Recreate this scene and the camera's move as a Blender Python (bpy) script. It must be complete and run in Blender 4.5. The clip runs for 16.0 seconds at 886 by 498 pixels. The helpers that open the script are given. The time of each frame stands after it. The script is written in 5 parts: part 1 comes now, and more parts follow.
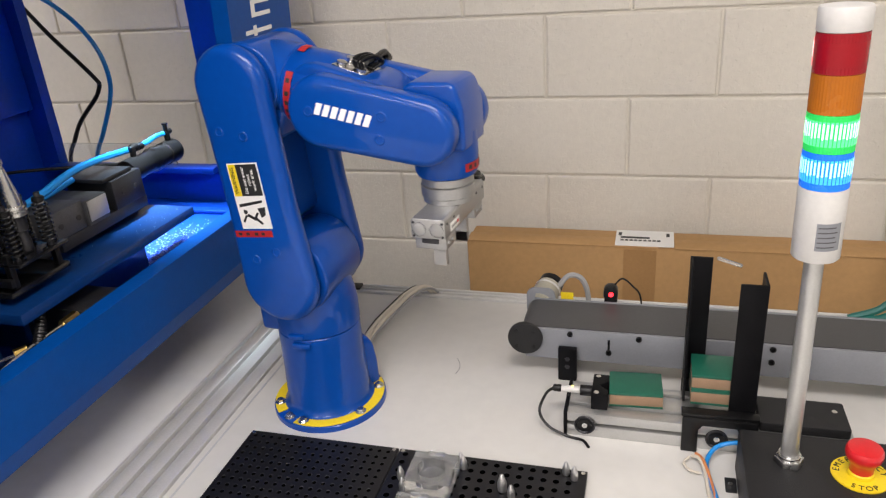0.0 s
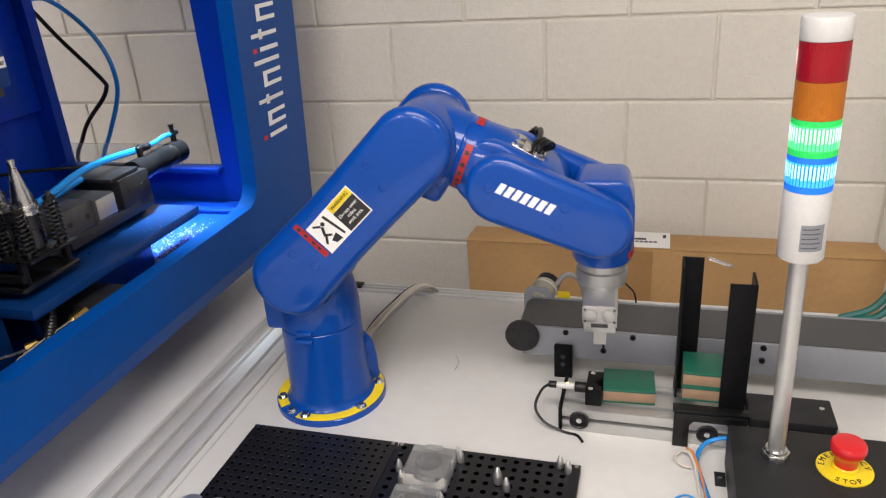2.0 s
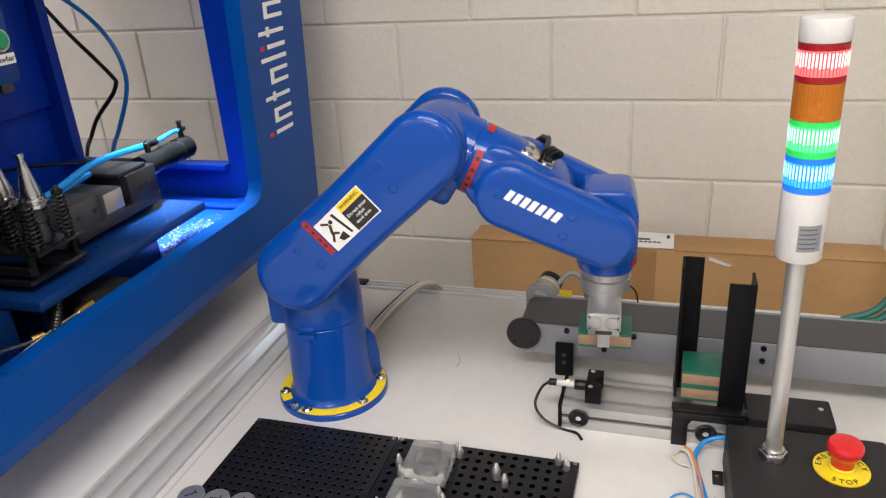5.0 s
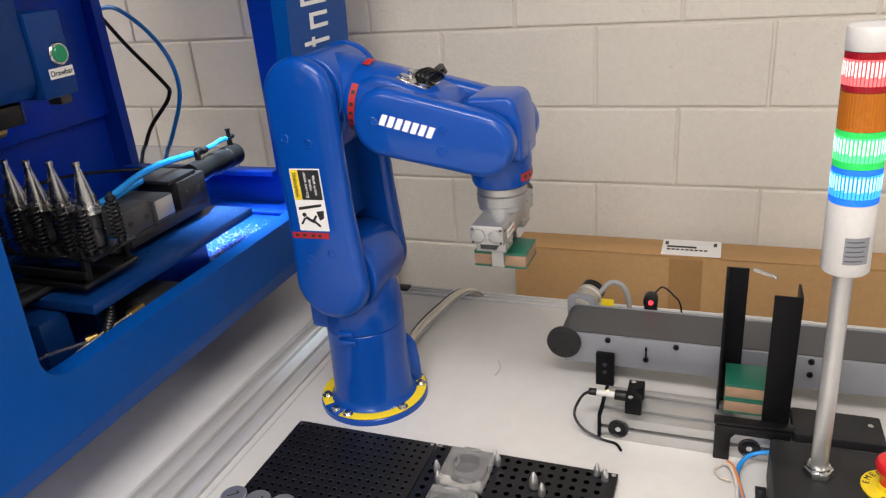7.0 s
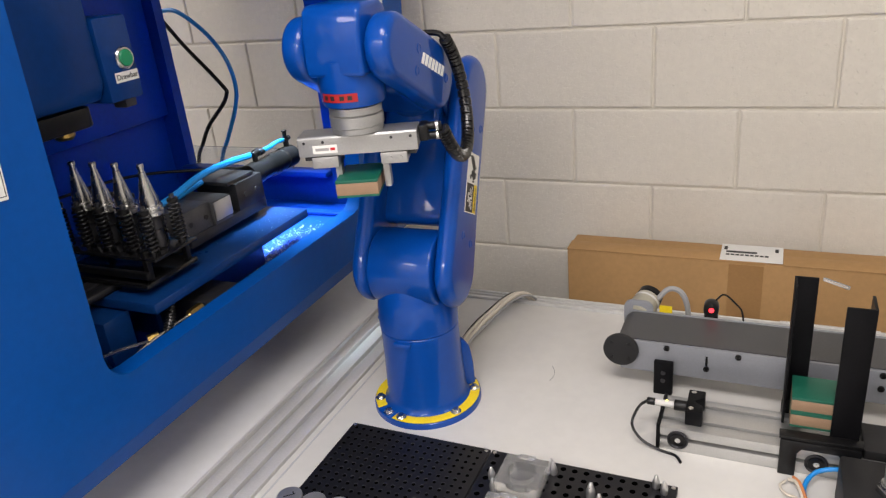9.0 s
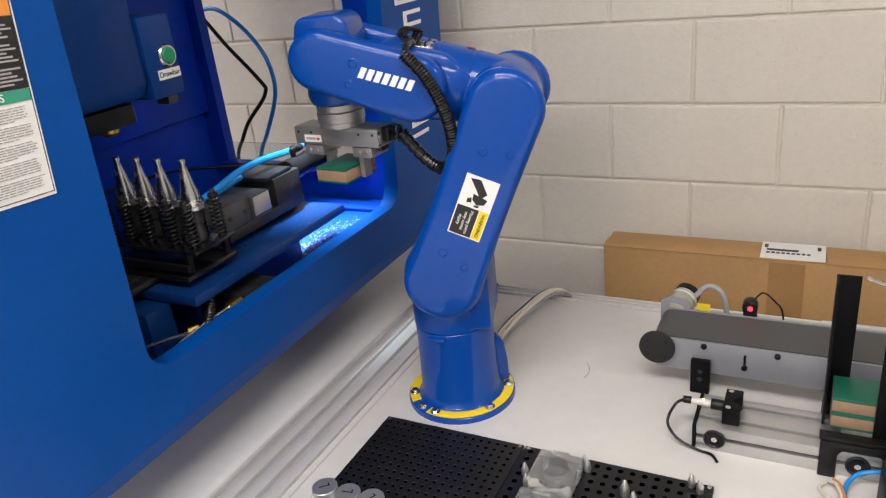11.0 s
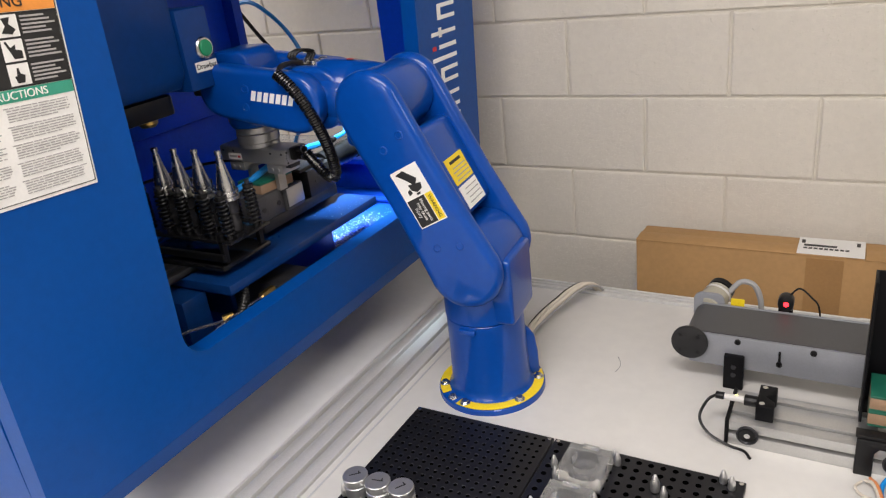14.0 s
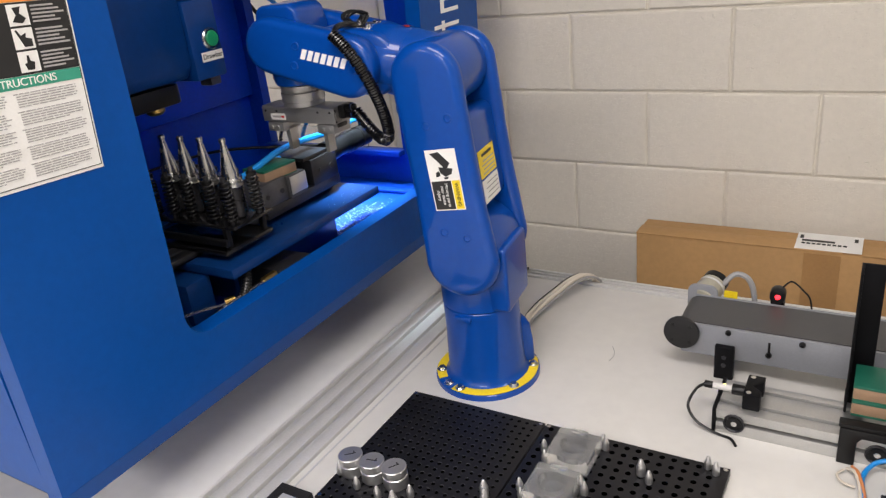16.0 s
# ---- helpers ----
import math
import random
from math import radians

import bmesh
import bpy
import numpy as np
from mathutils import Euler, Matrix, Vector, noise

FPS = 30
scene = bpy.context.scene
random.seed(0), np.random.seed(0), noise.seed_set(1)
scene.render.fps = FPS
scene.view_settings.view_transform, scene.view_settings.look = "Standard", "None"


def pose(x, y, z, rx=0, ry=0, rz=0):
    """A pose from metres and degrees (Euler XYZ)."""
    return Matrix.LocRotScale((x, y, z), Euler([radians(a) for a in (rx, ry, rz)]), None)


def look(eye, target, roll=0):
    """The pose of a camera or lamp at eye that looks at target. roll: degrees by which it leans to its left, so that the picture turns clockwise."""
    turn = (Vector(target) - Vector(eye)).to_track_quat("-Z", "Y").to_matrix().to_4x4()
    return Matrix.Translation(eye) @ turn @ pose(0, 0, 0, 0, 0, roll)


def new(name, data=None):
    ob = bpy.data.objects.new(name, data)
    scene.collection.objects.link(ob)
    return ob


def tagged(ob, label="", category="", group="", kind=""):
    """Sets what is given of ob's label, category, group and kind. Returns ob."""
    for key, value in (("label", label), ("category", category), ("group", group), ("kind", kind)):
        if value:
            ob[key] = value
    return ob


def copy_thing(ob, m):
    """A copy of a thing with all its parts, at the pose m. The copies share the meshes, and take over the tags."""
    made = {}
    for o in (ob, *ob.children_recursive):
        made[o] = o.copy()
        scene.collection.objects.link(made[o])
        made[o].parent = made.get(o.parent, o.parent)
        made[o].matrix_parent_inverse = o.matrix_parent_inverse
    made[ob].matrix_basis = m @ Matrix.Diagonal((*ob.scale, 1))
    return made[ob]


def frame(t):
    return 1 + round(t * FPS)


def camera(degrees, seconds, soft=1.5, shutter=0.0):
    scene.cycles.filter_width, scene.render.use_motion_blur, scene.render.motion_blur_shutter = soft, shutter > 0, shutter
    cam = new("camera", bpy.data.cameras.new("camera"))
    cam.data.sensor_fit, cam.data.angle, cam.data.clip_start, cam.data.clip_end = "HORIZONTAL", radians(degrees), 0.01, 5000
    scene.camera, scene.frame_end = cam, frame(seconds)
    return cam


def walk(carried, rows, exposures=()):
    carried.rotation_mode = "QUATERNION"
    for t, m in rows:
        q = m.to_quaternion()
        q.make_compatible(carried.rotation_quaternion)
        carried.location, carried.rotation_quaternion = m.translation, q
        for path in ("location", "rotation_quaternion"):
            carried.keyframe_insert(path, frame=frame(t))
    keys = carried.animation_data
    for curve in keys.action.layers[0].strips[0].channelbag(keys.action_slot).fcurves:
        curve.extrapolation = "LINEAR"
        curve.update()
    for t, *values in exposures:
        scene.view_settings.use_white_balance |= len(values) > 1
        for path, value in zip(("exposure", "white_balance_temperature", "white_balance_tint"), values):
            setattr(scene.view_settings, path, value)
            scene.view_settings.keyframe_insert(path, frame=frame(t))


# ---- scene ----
cam = camera(62.0, 16.0, soft=1.25, shutter=0.4)

# the way of the camera: seconds, place, tilt, roll, turn
PATH = [
    (0, 0.5451, -1.0104, 1.6440, 66.078, 4.022, 15.324),
    (0.5, 0.5543, -1.0122, 1.6426, 65.877, 4.274, 15.828),
    (1, 0.5595, -1.0141, 1.6460, 65.729, 4.270, 15.970),
    (1.5, 0.5599, -1.0251, 1.6483, 65.869, 4.139, 15.885),
    (2, 0.5595, -1.0382, 1.6548, 66.150, 3.848, 15.595),
    (2.5, 0.5662, -1.0388, 1.6533, 66.431, 3.668, 15.420),
    (3, 0.5701, -1.0389, 1.6532, 66.506, 3.506, 15.311),
    (3.5, 0.5713, -1.0356, 1.6523, 66.366, 3.494, 15.354),
    (4, 0.5689, -1.0407, 1.6507, 66.173, 3.454, 15.468),
    (6.5, 0.5846, -1.0464, 1.6628, 66.583, 4.313, 19.150),
    (7, 0.5866, -1.0451, 1.6625, 66.733, 4.574, 20.044),
    (7.5, 0.5820, -1.0423, 1.6636, 66.739, 4.784, 20.763),
    (8, 0.5758, -1.0400, 1.6634, 66.769, 4.947, 21.478),
    (8.5, 0.5694, -1.0388, 1.6643, 66.833, 5.148, 22.430),
    (9, 0.5638, -1.0400, 1.6694, 66.887, 5.315, 23.495),
    (11.5, 0.5698, -1.0450, 1.6690, 66.828, 6.139, 26.641),
    (12, 0.5728, -1.0466, 1.6681, 66.745, 6.165, 27.064),
    (12.5, 0.5737, -1.0490, 1.6701, 66.708, 6.244, 27.545),
    (13, 0.5728, -1.0500, 1.6686, 66.678, 6.363, 27.987),
    (13.5, 0.5708, -1.0498, 1.6669, 66.710, 6.462, 28.384),
    (14, 0.5683, -1.0488, 1.6669, 66.713, 6.519, 28.631),
    (14.5, 0.5707, -1.0486, 1.6677, 66.714, 6.569, 28.803),
    (15, 0.5664, -1.0507, 1.6707, 66.574, 6.550, 28.866),
    (15.5, 0.5707, -1.0549, 1.6702, 66.452, 6.345, 29.199),
    (16, 0.6079, -1.0637, 1.6666, 66.399, 6.155, 29.868),
]
# robot joints by time: turn of the turret, lean of the lower arm, rise of the forearm
JOINTS = [
    (0, -5.49, -4.76, -19.07),
    (0.5, -2.87, 7.21, -21.83),
    (1, 0.07, 19.13, -25.13),
    (1.5, 1.27, 32.05, -27.83),
    (2, 2.73, 45.31, -30.68),
    (2.5, 4.01, 58.88, -32.81),
    (3, 4.06, 65.82, -37.53),
    (3.5, 4.26, 65.93, -37.93),
    (4, 4.19, 66.04, -37.94),
    (4.3, 4.19, 66.04, -37.94),
    (5, 4.0, 48.0, -33.0),
    (5.75, 3.2, 28.5, -28.5),
    (6.5, 2.09, 10.18, -24.55),
    (7, -0.79, -1.64, -21.07),
    (7.5, -3.50, -13.48, -18.16),
    (8, -21.82, -18.47, -9.33),
    (8.5, -61.39, -21.27, 9.56),
    (9, -87.65, -26.75, 17.14),
    (9.5, -113.0, -28.0, 16.8),
    (10, -136.0, -27.5, 15.0),
    (10.5, -153.0, -26.0, 12.8),
    (11, -164.0, -23.6, 10.9),
    (11.5, -168.95, -20.55, 9.53),
    (12, -172.31, -10.03, 8.12),
    (12.5, -173.73, 2.99, 6.69),
    (13, -174.37, 15.78, 5.54),
    (13.5, -175.24, 26.88, 2.65),
    (14, -174.68, 26.00, 0.38),
    (14.5, -174.92, 26.37, 0.67),
    (15, -175.22, 26.55, 1.73),
    (15.5, -174.82, 18.74, 5.25),
    (16, -173.52, 5.51, 6.07),
]

walk(cam, [(t, pose(x, y, z, rx, ry, rz)) for t, x, y, z, rx, ry, rz in PATH])

# ---- light ----
world = bpy.data.worlds.new("world")
world.use_nodes = True
world.node_tree.nodes["Background"].inputs[0].default_value = (0.9, 0.95, 1.0, 1)
world.node_tree.nodes["Background"].inputs[1].default_value = 0.05
scene.world = world
scene.view_settings.exposure = -0.08


def area_lamp(place, target, sx, sy, watts, colour, spread=180):
    data = bpy.data.lights.new("area", "AREA")
    data.spread = radians(spread)
    data.shape, data.size, data.size_y, data.energy, data.color = "RECTANGLE", sx, sy, watts, colour
    ob = new("room_light", data)
    ob.matrix_world = look(place, target)
    return ob


LAMP = (1.0, 0.936, 0.915)
for lx, ly, watts in ((0.45, -1.05, 37), (2.5, -0.6, 21), (0.6, -3.0, 60), (-1.3, -3.0, 40), (-2.1, 0.0, 22)):
    area_lamp((lx, ly, 2.80), (lx, ly + 0.001, 0), 1.2, 0.6, watts, LAMP)
# the work light under the roof of the milling machine
area_lamp((-0.41, 0.26, 1.98), (-0.45, 0.24, 1.0), 0.30, 0.06, 3.6, (0.74, 0.88, 1.0), 24)

# ---- materials ----
MATS = {}


def material(name, colour, rough=0.5, metal=0.0, vary=0.12, scale=8.0, bump=0.0, bump_scale=60.0, coat=0.0, emit=0.0, spread=0.0, spec=0.5):
    """A principled surface whose colour wanders at two scales, with fine relief."""
    if name in MATS:
        return MATS[name]
    m = bpy.data.materials.new(name)
    m.use_nodes = True
    nt = m.node_tree
    n, l = nt.nodes, nt.links
    b = n["Principled BSDF"]
    b.inputs["Metallic"].default_value = metal
    b.inputs["Coat Weight"].default_value = coat
    b.inputs["Specular IOR Level"].default_value = spec
    b.inputs["Coat Roughness"].default_value = 0.07
    tc = n.new("ShaderNodeTexCoord")
    big = n.new("ShaderNodeTexNoise")
    big.inputs["Scale"].default_value, big.inputs["Detail"].default_value = scale, 5
    fine = n.new("ShaderNodeTexNoise")
    fine.inputs["Scale"].default_value, fine.inputs["Detail"].default_value = scale * 14, 3
    l.new(tc.outputs["Object"], big.inputs["Vector"]), l.new(tc.outputs["Object"], fine.inputs["Vector"])
    add = n.new("ShaderNodeMath")
    add.operation = "ADD"
    l.new(big.outputs["Fac"], add.inputs[0]), l.new(fine.outputs["Fac"], add.inputs[1])
    ramp = n.new("ShaderNodeMapRange")
    ramp.inputs["From Min"].default_value, ramp.inputs["From Max"].default_value = 0.7, 1.3
    ramp.inputs["To Min"].default_value, ramp.inputs["To Max"].default_value = 1 - vary, 1 + vary
    l.new(add.outputs[0], ramp.inputs["Value"])
    mul = n.new("ShaderNodeMix")
    mul.data_type, mul.blend_type = "RGBA", "MULTIPLY"
    mul.inputs["Factor"].default_value = 1.0
    mul.inputs[6].default_value = (*colour, 1)
    last = ramp.outputs["Result"]
    if spread:
        info = n.new("ShaderNodeObjectInfo")
        r2 = n.new("ShaderNodeMapRange")
        r2.inputs["To Min"].default_value, r2.inputs["To Max"].default_value = 1 - spread, 1 + spread
        l.new(info.outputs["Random"], r2.inputs["Value"])
        m2 = n.new("ShaderNodeMath")
        m2.operation = "MULTIPLY"
        l.new(last, m2.inputs[0]), l.new(r2.outputs["Result"], m2.inputs[1])
        last = m2.outputs[0]
    l.new(last, mul.inputs[7])
    l.new(mul.outputs[2], b.inputs["Base Color"])
    rr = n.new("ShaderNodeMapRange")
    rr.inputs["To Min"].default_value, rr.inputs["To Max"].default_value = max(rough - 0.08, 0.03), min(rough + 0.1, 1)
    l.new(big.outputs["Fac"], rr.inputs["Value"]), l.new(rr.outputs["Result"], b.inputs["Roughness"])
    if bump:
        tex = n.new("ShaderNodeTexNoise")
        tex.inputs["Scale"].default_value, tex.inputs["Detail"].default_value = bump_scale, 4
        l.new(tc.outputs["Object"], tex.inputs["Vector"])
        bp = n.new("ShaderNodeBump")
        bp.inputs["Strength"].default_value, bp.inputs["Distance"].default_value = bump, 0.002
        l.new(tex.outputs["Fac"], bp.inputs["Height"]), l.new(bp.outputs["Normal"], b.inputs["Normal"])
    if emit:
        l.new(mul.outputs[2], b.inputs["Emission Color"])
        b.inputs["Emission Strength"].default_value = emit
    MATS[name] = m
    return m


def clear(name, colour, rough=0.05, ior=1.45, weight=1.0):
    m = material(name, colour, rough, 0, 0.03)
    b = m.node_tree.nodes["Principled BSDF"]
    b.inputs["Transmission Weight"].default_value, b.inputs["IOR"].default_value = weight, ior
    return m


ROBOT_BLUE = material("robot_blue_paint", (0.001, 0.054, 0.31), 0.32, 0, 0.06, 6, 0.04, 300, 0.55, spec=0.12)
MILL_BLUE = material("mill_blue_paint", (0.0005, 0.062, 0.295), 0.34, 0, 0.08, 5, 0.08, 220, 0.0, spec=0.2)
MILL_INNER = material("mill_inner_blue_paint", (0.001, 0.042, 0.36), 0.38, 0, 0.12, 6, 0.06, 200, 0.05, spec=0.35)
# mill blue darkened: shade on the spindle head put into its colour
HEAD_BLUE = material("head_dark_blue_paint", (0.001, 0.034, 0.17), 0.36, 0, 0.1, 6, 0.06, 200, 0.05, spec=0.3)
NAVY = material("navy_plate_paint", (0.003, 0.03, 0.13), 0.3, 0, 0.15, 8, 0.06, 200, 0.05, spec=0.35)
YELLOW = material("yellow_paint", (0.78, 0.58, 0.015), 0.42, 0, 0.08, 20)
RED_TAPE = material("red_tape", (0.36, 0.010, 0.012), 0.45, 0, 0.1, 30)
STEEL = material("bright_steel", (0.62, 0.62, 0.61), 0.25, 1.0, 0.1, 40)
ALU = material("brushed_aluminium", (0.52, 0.52, 0.51), 0.34, 0.75, 0.06, 25, 0.05, 400)
ALU_MATT = material("matt_aluminium", (0.56, 0.57, 0.58), 0.5, 0.4, 0.06, 25, 0.05, 300)
GREY_CAST = material("grey_iron", (0.10, 0.10, 0.105), 0.45, 0.6, 0.2, 30, 0.2, 150)
DARK_STEEL = material("dark_steel", (0.05, 0.05, 0.055), 0.35, 0.7, 0.25, 30, 0.15, 200)
BLACK = material("black_plastic", (0.006, 0.006, 0.0065), 0.3, 0, 0.2, 30, 0.1, 250, spec=0.3)
GLOSS_BLACK = material("glossy_black_steel", (0.008, 0.008, 0.009), 0.16, 0, 0.2, 25, 0.05, 200, spec=0.6)
BLACK_MATT = material("black_anodised", (0.005, 0.005, 0.006), 0.42, 0.0, 0.25, 25, 0.08, 300, spec=0.1)
ANODISED = material("dark_anodised_plate", (0.0095, 0.0095, 0.0115), 0.36, 0.0, 0.2, 25, 0.08, 300, spec=0.25)
CHARCOAL = material("charcoal_powder_coat", (0.017, 0.017, 0.018), 0.5, 0, 0.15, 30, 0.35, 500, spec=0.3)
RUBBER = material("grey_belt", (0.055, 0.055, 0.057), 0.45, 0, 0.1, 20, 0.2, 600)
WHITE_TOP = material("white_laminate", (0.66, 0.645, 0.61), 0.38, 0, 0.035, 3, 0.03, 200)
BENCH_TOP = material("bench_laminate", (0.60, 0.60, 0.60), 0.35, 0, 0.04, 3, 0.03, 200)
WHITE_PLASTIC = material("white_plastic", (0.60, 0.59, 0.57), 0.4, 0, 0.04, 12)
PAPER = material("white_label", (0.78, 0.77, 0.74), 0.5, 0, 0.04, 20)
INK = material("black_ink", (0.015, 0.015, 0.015), 0.5, 0, 0.1, 40)
GREY_INK = material("grey_ink", (0.36, 0.35, 0.34), 0.6, 0, 0.1, 40)
LOGO_WHITE = material("white_ink", (0.85, 0.85, 0.85), 0.45, 0, 0.03, 20)
LOGO_RED = material("red_ink", (0.62, 0.02, 0.03), 0.45, 0, 0.05, 20)
ORANGE_INK = material("orange_ink", (0.75, 0.28, 0.05), 0.5, 0, 0.05, 20)
GREEN_INK = material("green_ink", (0.04, 0.30, 0.20), 0.5, 0, 0.05, 20)
SATIN_GREY = material("satin_grey_plate", (0.25, 0.26, 0.285), 0.45, 0.3, 0.05, 25, 0.05, 300)
TURNED = material("turned_aluminium", (0.66, 0.66, 0.66), 0.3, 0.9, 0.08, 60, 0.05, 400)
PROFILE_ALU = material("profile_aluminium", (0.66, 0.655, 0.64), 0.4, 0.4, 0.05, 20, 0.04, 300)
GRIP_ALU = material("gripper_aluminium", (0.42, 0.42, 0.415), 0.38, 0.75, 0.06, 25, 0.05, 300)
CARD = material("brown_cardboard", (0.42, 0.245, 0.10), 0.75, 0, 0.07, 6, 0.15, 120)
CARD_TAPE = material("cardboard_tape", (0.37, 0.205, 0.08), 0.4, 0, 0.06, 10)
GREEN_WAX = material("green_block_face", (0.006, 0.10, 0.062), 0.45, 0, 0.1, 40)
MDF = material("brown_block_core", (0.28, 0.18, 0.11), 0.7, 0, 0.1, 60, 0.2, 300)
BLOCKWORK = material("painted_blockwork", (0.70, 0.66, 0.58), 0.5, 0, 0.035, 5, 0.8, 105, spread=0.035)


def pitted(m):
    """Small pits in painted concrete, by a second relief on top of the first."""
    n, l = m.node_tree.nodes, m.node_tree.links
    tc = n.new("ShaderNodeTexCoord")
    tex = n.new("ShaderNodeTexNoise")
    tex.inputs["Scale"].default_value, tex.inputs["Detail"].default_value, tex.inputs["Roughness"].default_value = 150, 2, 0.55
    info = n.new("ShaderNodeObjectInfo")
    add = n.new("ShaderNodeVectorMath")
    add.operation = "ADD"
    l.new(tc.outputs["Object"], add.inputs[0]), l.new(info.outputs["Location"], add.inputs[1]), l.new(add.outputs[0], tex.inputs["Vector"])
    cut = n.new("ShaderNodeMapRange")
    cut.inputs["From Min"].default_value, cut.inputs["From Max"].default_value = 0.28, 0.42
    l.new(tex.outputs["Fac"], cut.inputs["Value"])
    bp = n.new("ShaderNodeBump")
    bp.inputs["Strength"].default_value, bp.inputs["Distance"].default_value = 0.6, 0.0018
    l.new(cut.outputs["Result"], bp.inputs["Height"])
    b = n["Principled BSDF"]
    l.new(b.inputs["Normal"].links[0].from_socket, bp.inputs["Normal"])
    l.new(bp.outputs["Normal"], b.inputs["Normal"])


pitted(BLOCKWORK)
MORTAR = material("painted_mortar", (0.68, 0.64, 0.56), 0.7, 0, 0.05, 10, 0.5, 80)
ROOM_WALL = material("room_paint", (0.62, 0.60, 0.56), 0.7, 0, 0.03, 2, 0.1, 80)
FLOOR = material("grey_floor", (0.30, 0.29, 0.28), 0.5, 0, 0.1, 3, 0.1, 60)
BLUE_HOSE = material("blue_hose", (0.01, 0.24, 0.66), 0.35, 0, 0.06, 30)
GREEN_CABLE = material("green_cable", (0.01, 0.12, 0.10), 0.5, 0, 0.1, 30)
WHITE_CABLE = material("cream_cable", (0.62, 0.56, 0.47), 0.5, 0, 0.06, 30)
GREY_CABLE = material("grey_cable", (0.28, 0.28, 0.28), 0.5, 0, 0.06, 30)
ORANGE_CABLE = material("orange_cable", (0.60, 0.22, 0.08), 0.5, 0, 0.06, 30)
BEIGE = material("beige_motor", (0.36, 0.34, 0.27), 0.45, 0, 0.08, 20)
BRASS = material("brass", (0.55, 0.38, 0.12), 0.3, 1.0, 0.15, 40)
CHIPS = material("pale_chips", (0.40, 0.47, 0.55), 0.6, 0, 0.1, 60)
BUTTON_GREEN = material("green_button", (0.01, 0.25, 0.11), 0.35, 0, 0.06, 30)
BUTTON_RED = material("red_mushroom", (0.60, 0.012, 0.018), 0.35, 0, 0.05, 20, coat=0.3)
LUCITE = clear("clear_acrylic", (0.93, 0.94, 0.94), 0.09, 1.49, 0.9)
PANE = clear("clear_pane", (0.93, 0.96, 0.98), 0.03, 1.45, 0.95)
LENS_RED = material("red_lens", (0.30, 0.005, 0.012), 0.22, 0, 0.04, 12)
LENS_AMBER = material("amber_lens", (0.42, 0.125, 0.006), 0.25, 0, 0.04, 12)
LENS_GREEN = material("green_lens", (0.02, 0.50, 0.09), 0.25, 0, 0.04, 12, emit=0.6)
LENS_BLUE = material("blue_lens", (0.01, 0.15, 0.70), 0.25, 0, 0.04, 12, emit=0.6)
# glow of the lit lamps and its whitest band, for strips on the lenses
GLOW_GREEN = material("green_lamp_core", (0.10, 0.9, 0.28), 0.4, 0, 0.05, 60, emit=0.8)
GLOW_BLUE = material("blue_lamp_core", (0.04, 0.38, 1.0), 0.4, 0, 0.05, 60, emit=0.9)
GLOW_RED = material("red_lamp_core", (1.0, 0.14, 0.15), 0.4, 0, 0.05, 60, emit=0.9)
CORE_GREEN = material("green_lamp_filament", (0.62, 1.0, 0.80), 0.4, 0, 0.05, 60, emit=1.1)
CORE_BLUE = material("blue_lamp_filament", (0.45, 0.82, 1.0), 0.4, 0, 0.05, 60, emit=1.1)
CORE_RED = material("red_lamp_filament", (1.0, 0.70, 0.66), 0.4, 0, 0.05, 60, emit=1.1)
SWITCH_LED = material("yellow_indicator", (1.0, 0.85, 0.25), 0.4, 0, 0.02, 20, emit=1.5)
LASER = material("red_indicator", (1.0, 0.02, 0.03), 0.4, 0, 0.02, 20, emit=5.0)

# ---- building helpers ----


def thing(name, label, category, place=(0, 0, 0), turn=0, group=""):
    ob = new(name)
    ob.empty_display_size = 0.02
    ob.matrix_world = pose(*place, 0, 0, turn)
    return tagged(ob, label, category, group)


def part(name, bm, mat, parent=None, label="", bevel=0.0, segs=2, smooth=38, kind=""):
    """Links a bmesh as one mesh object under a thing or a part."""
    if bevel:
        bmesh.ops.remove_doubles(bm, verts=bm.verts, dist=1e-6)
        es = [e for e in bm.edges if len(e.link_faces) == 2 and e.calc_face_angle(0) > 0.6]
        bmesh.ops.bevel(bm, geom=es, offset=bevel, segments=segs, profile=0.5, affect="EDGES", clamp_overlap=True)
    bmesh.ops.recalc_face_normals(bm, faces=bm.faces)
    me = bpy.data.meshes.new(name)
    bm.to_mesh(me)
    bm.free()
    for p in me.polygons:
        p.use_smooth = True
    me.set_sharp_from_angle(angle=radians(smooth))
    me.materials.append(mat)
    ob = new(name, me)
    if parent:
        ob.parent = parent
    return tagged(ob, label, kind=kind)


def again(ob, m, parent=None):
    """A further object on the same mesh."""
    o = new(ob.name.split(".")[0], ob.data)
    o.parent = parent or ob.parent
    o.matrix_basis = m
    return o


def bm_new():
    return bmesh.new()


def box(bm, x0, x1, y0, y1, z0, z1):
    vs = [bm.verts.new((x, y, z)) for x in (x0, x1) for y in (y0, y1) for z in (z0, z1)]
    for f in ((0, 1, 3, 2), (4, 6, 7, 5), (0, 4, 5, 1), (2, 3, 7, 6), (0, 2, 6, 4), (1, 5, 7, 3)):
        bm.faces.new([vs[i] for i in f])
    return bm


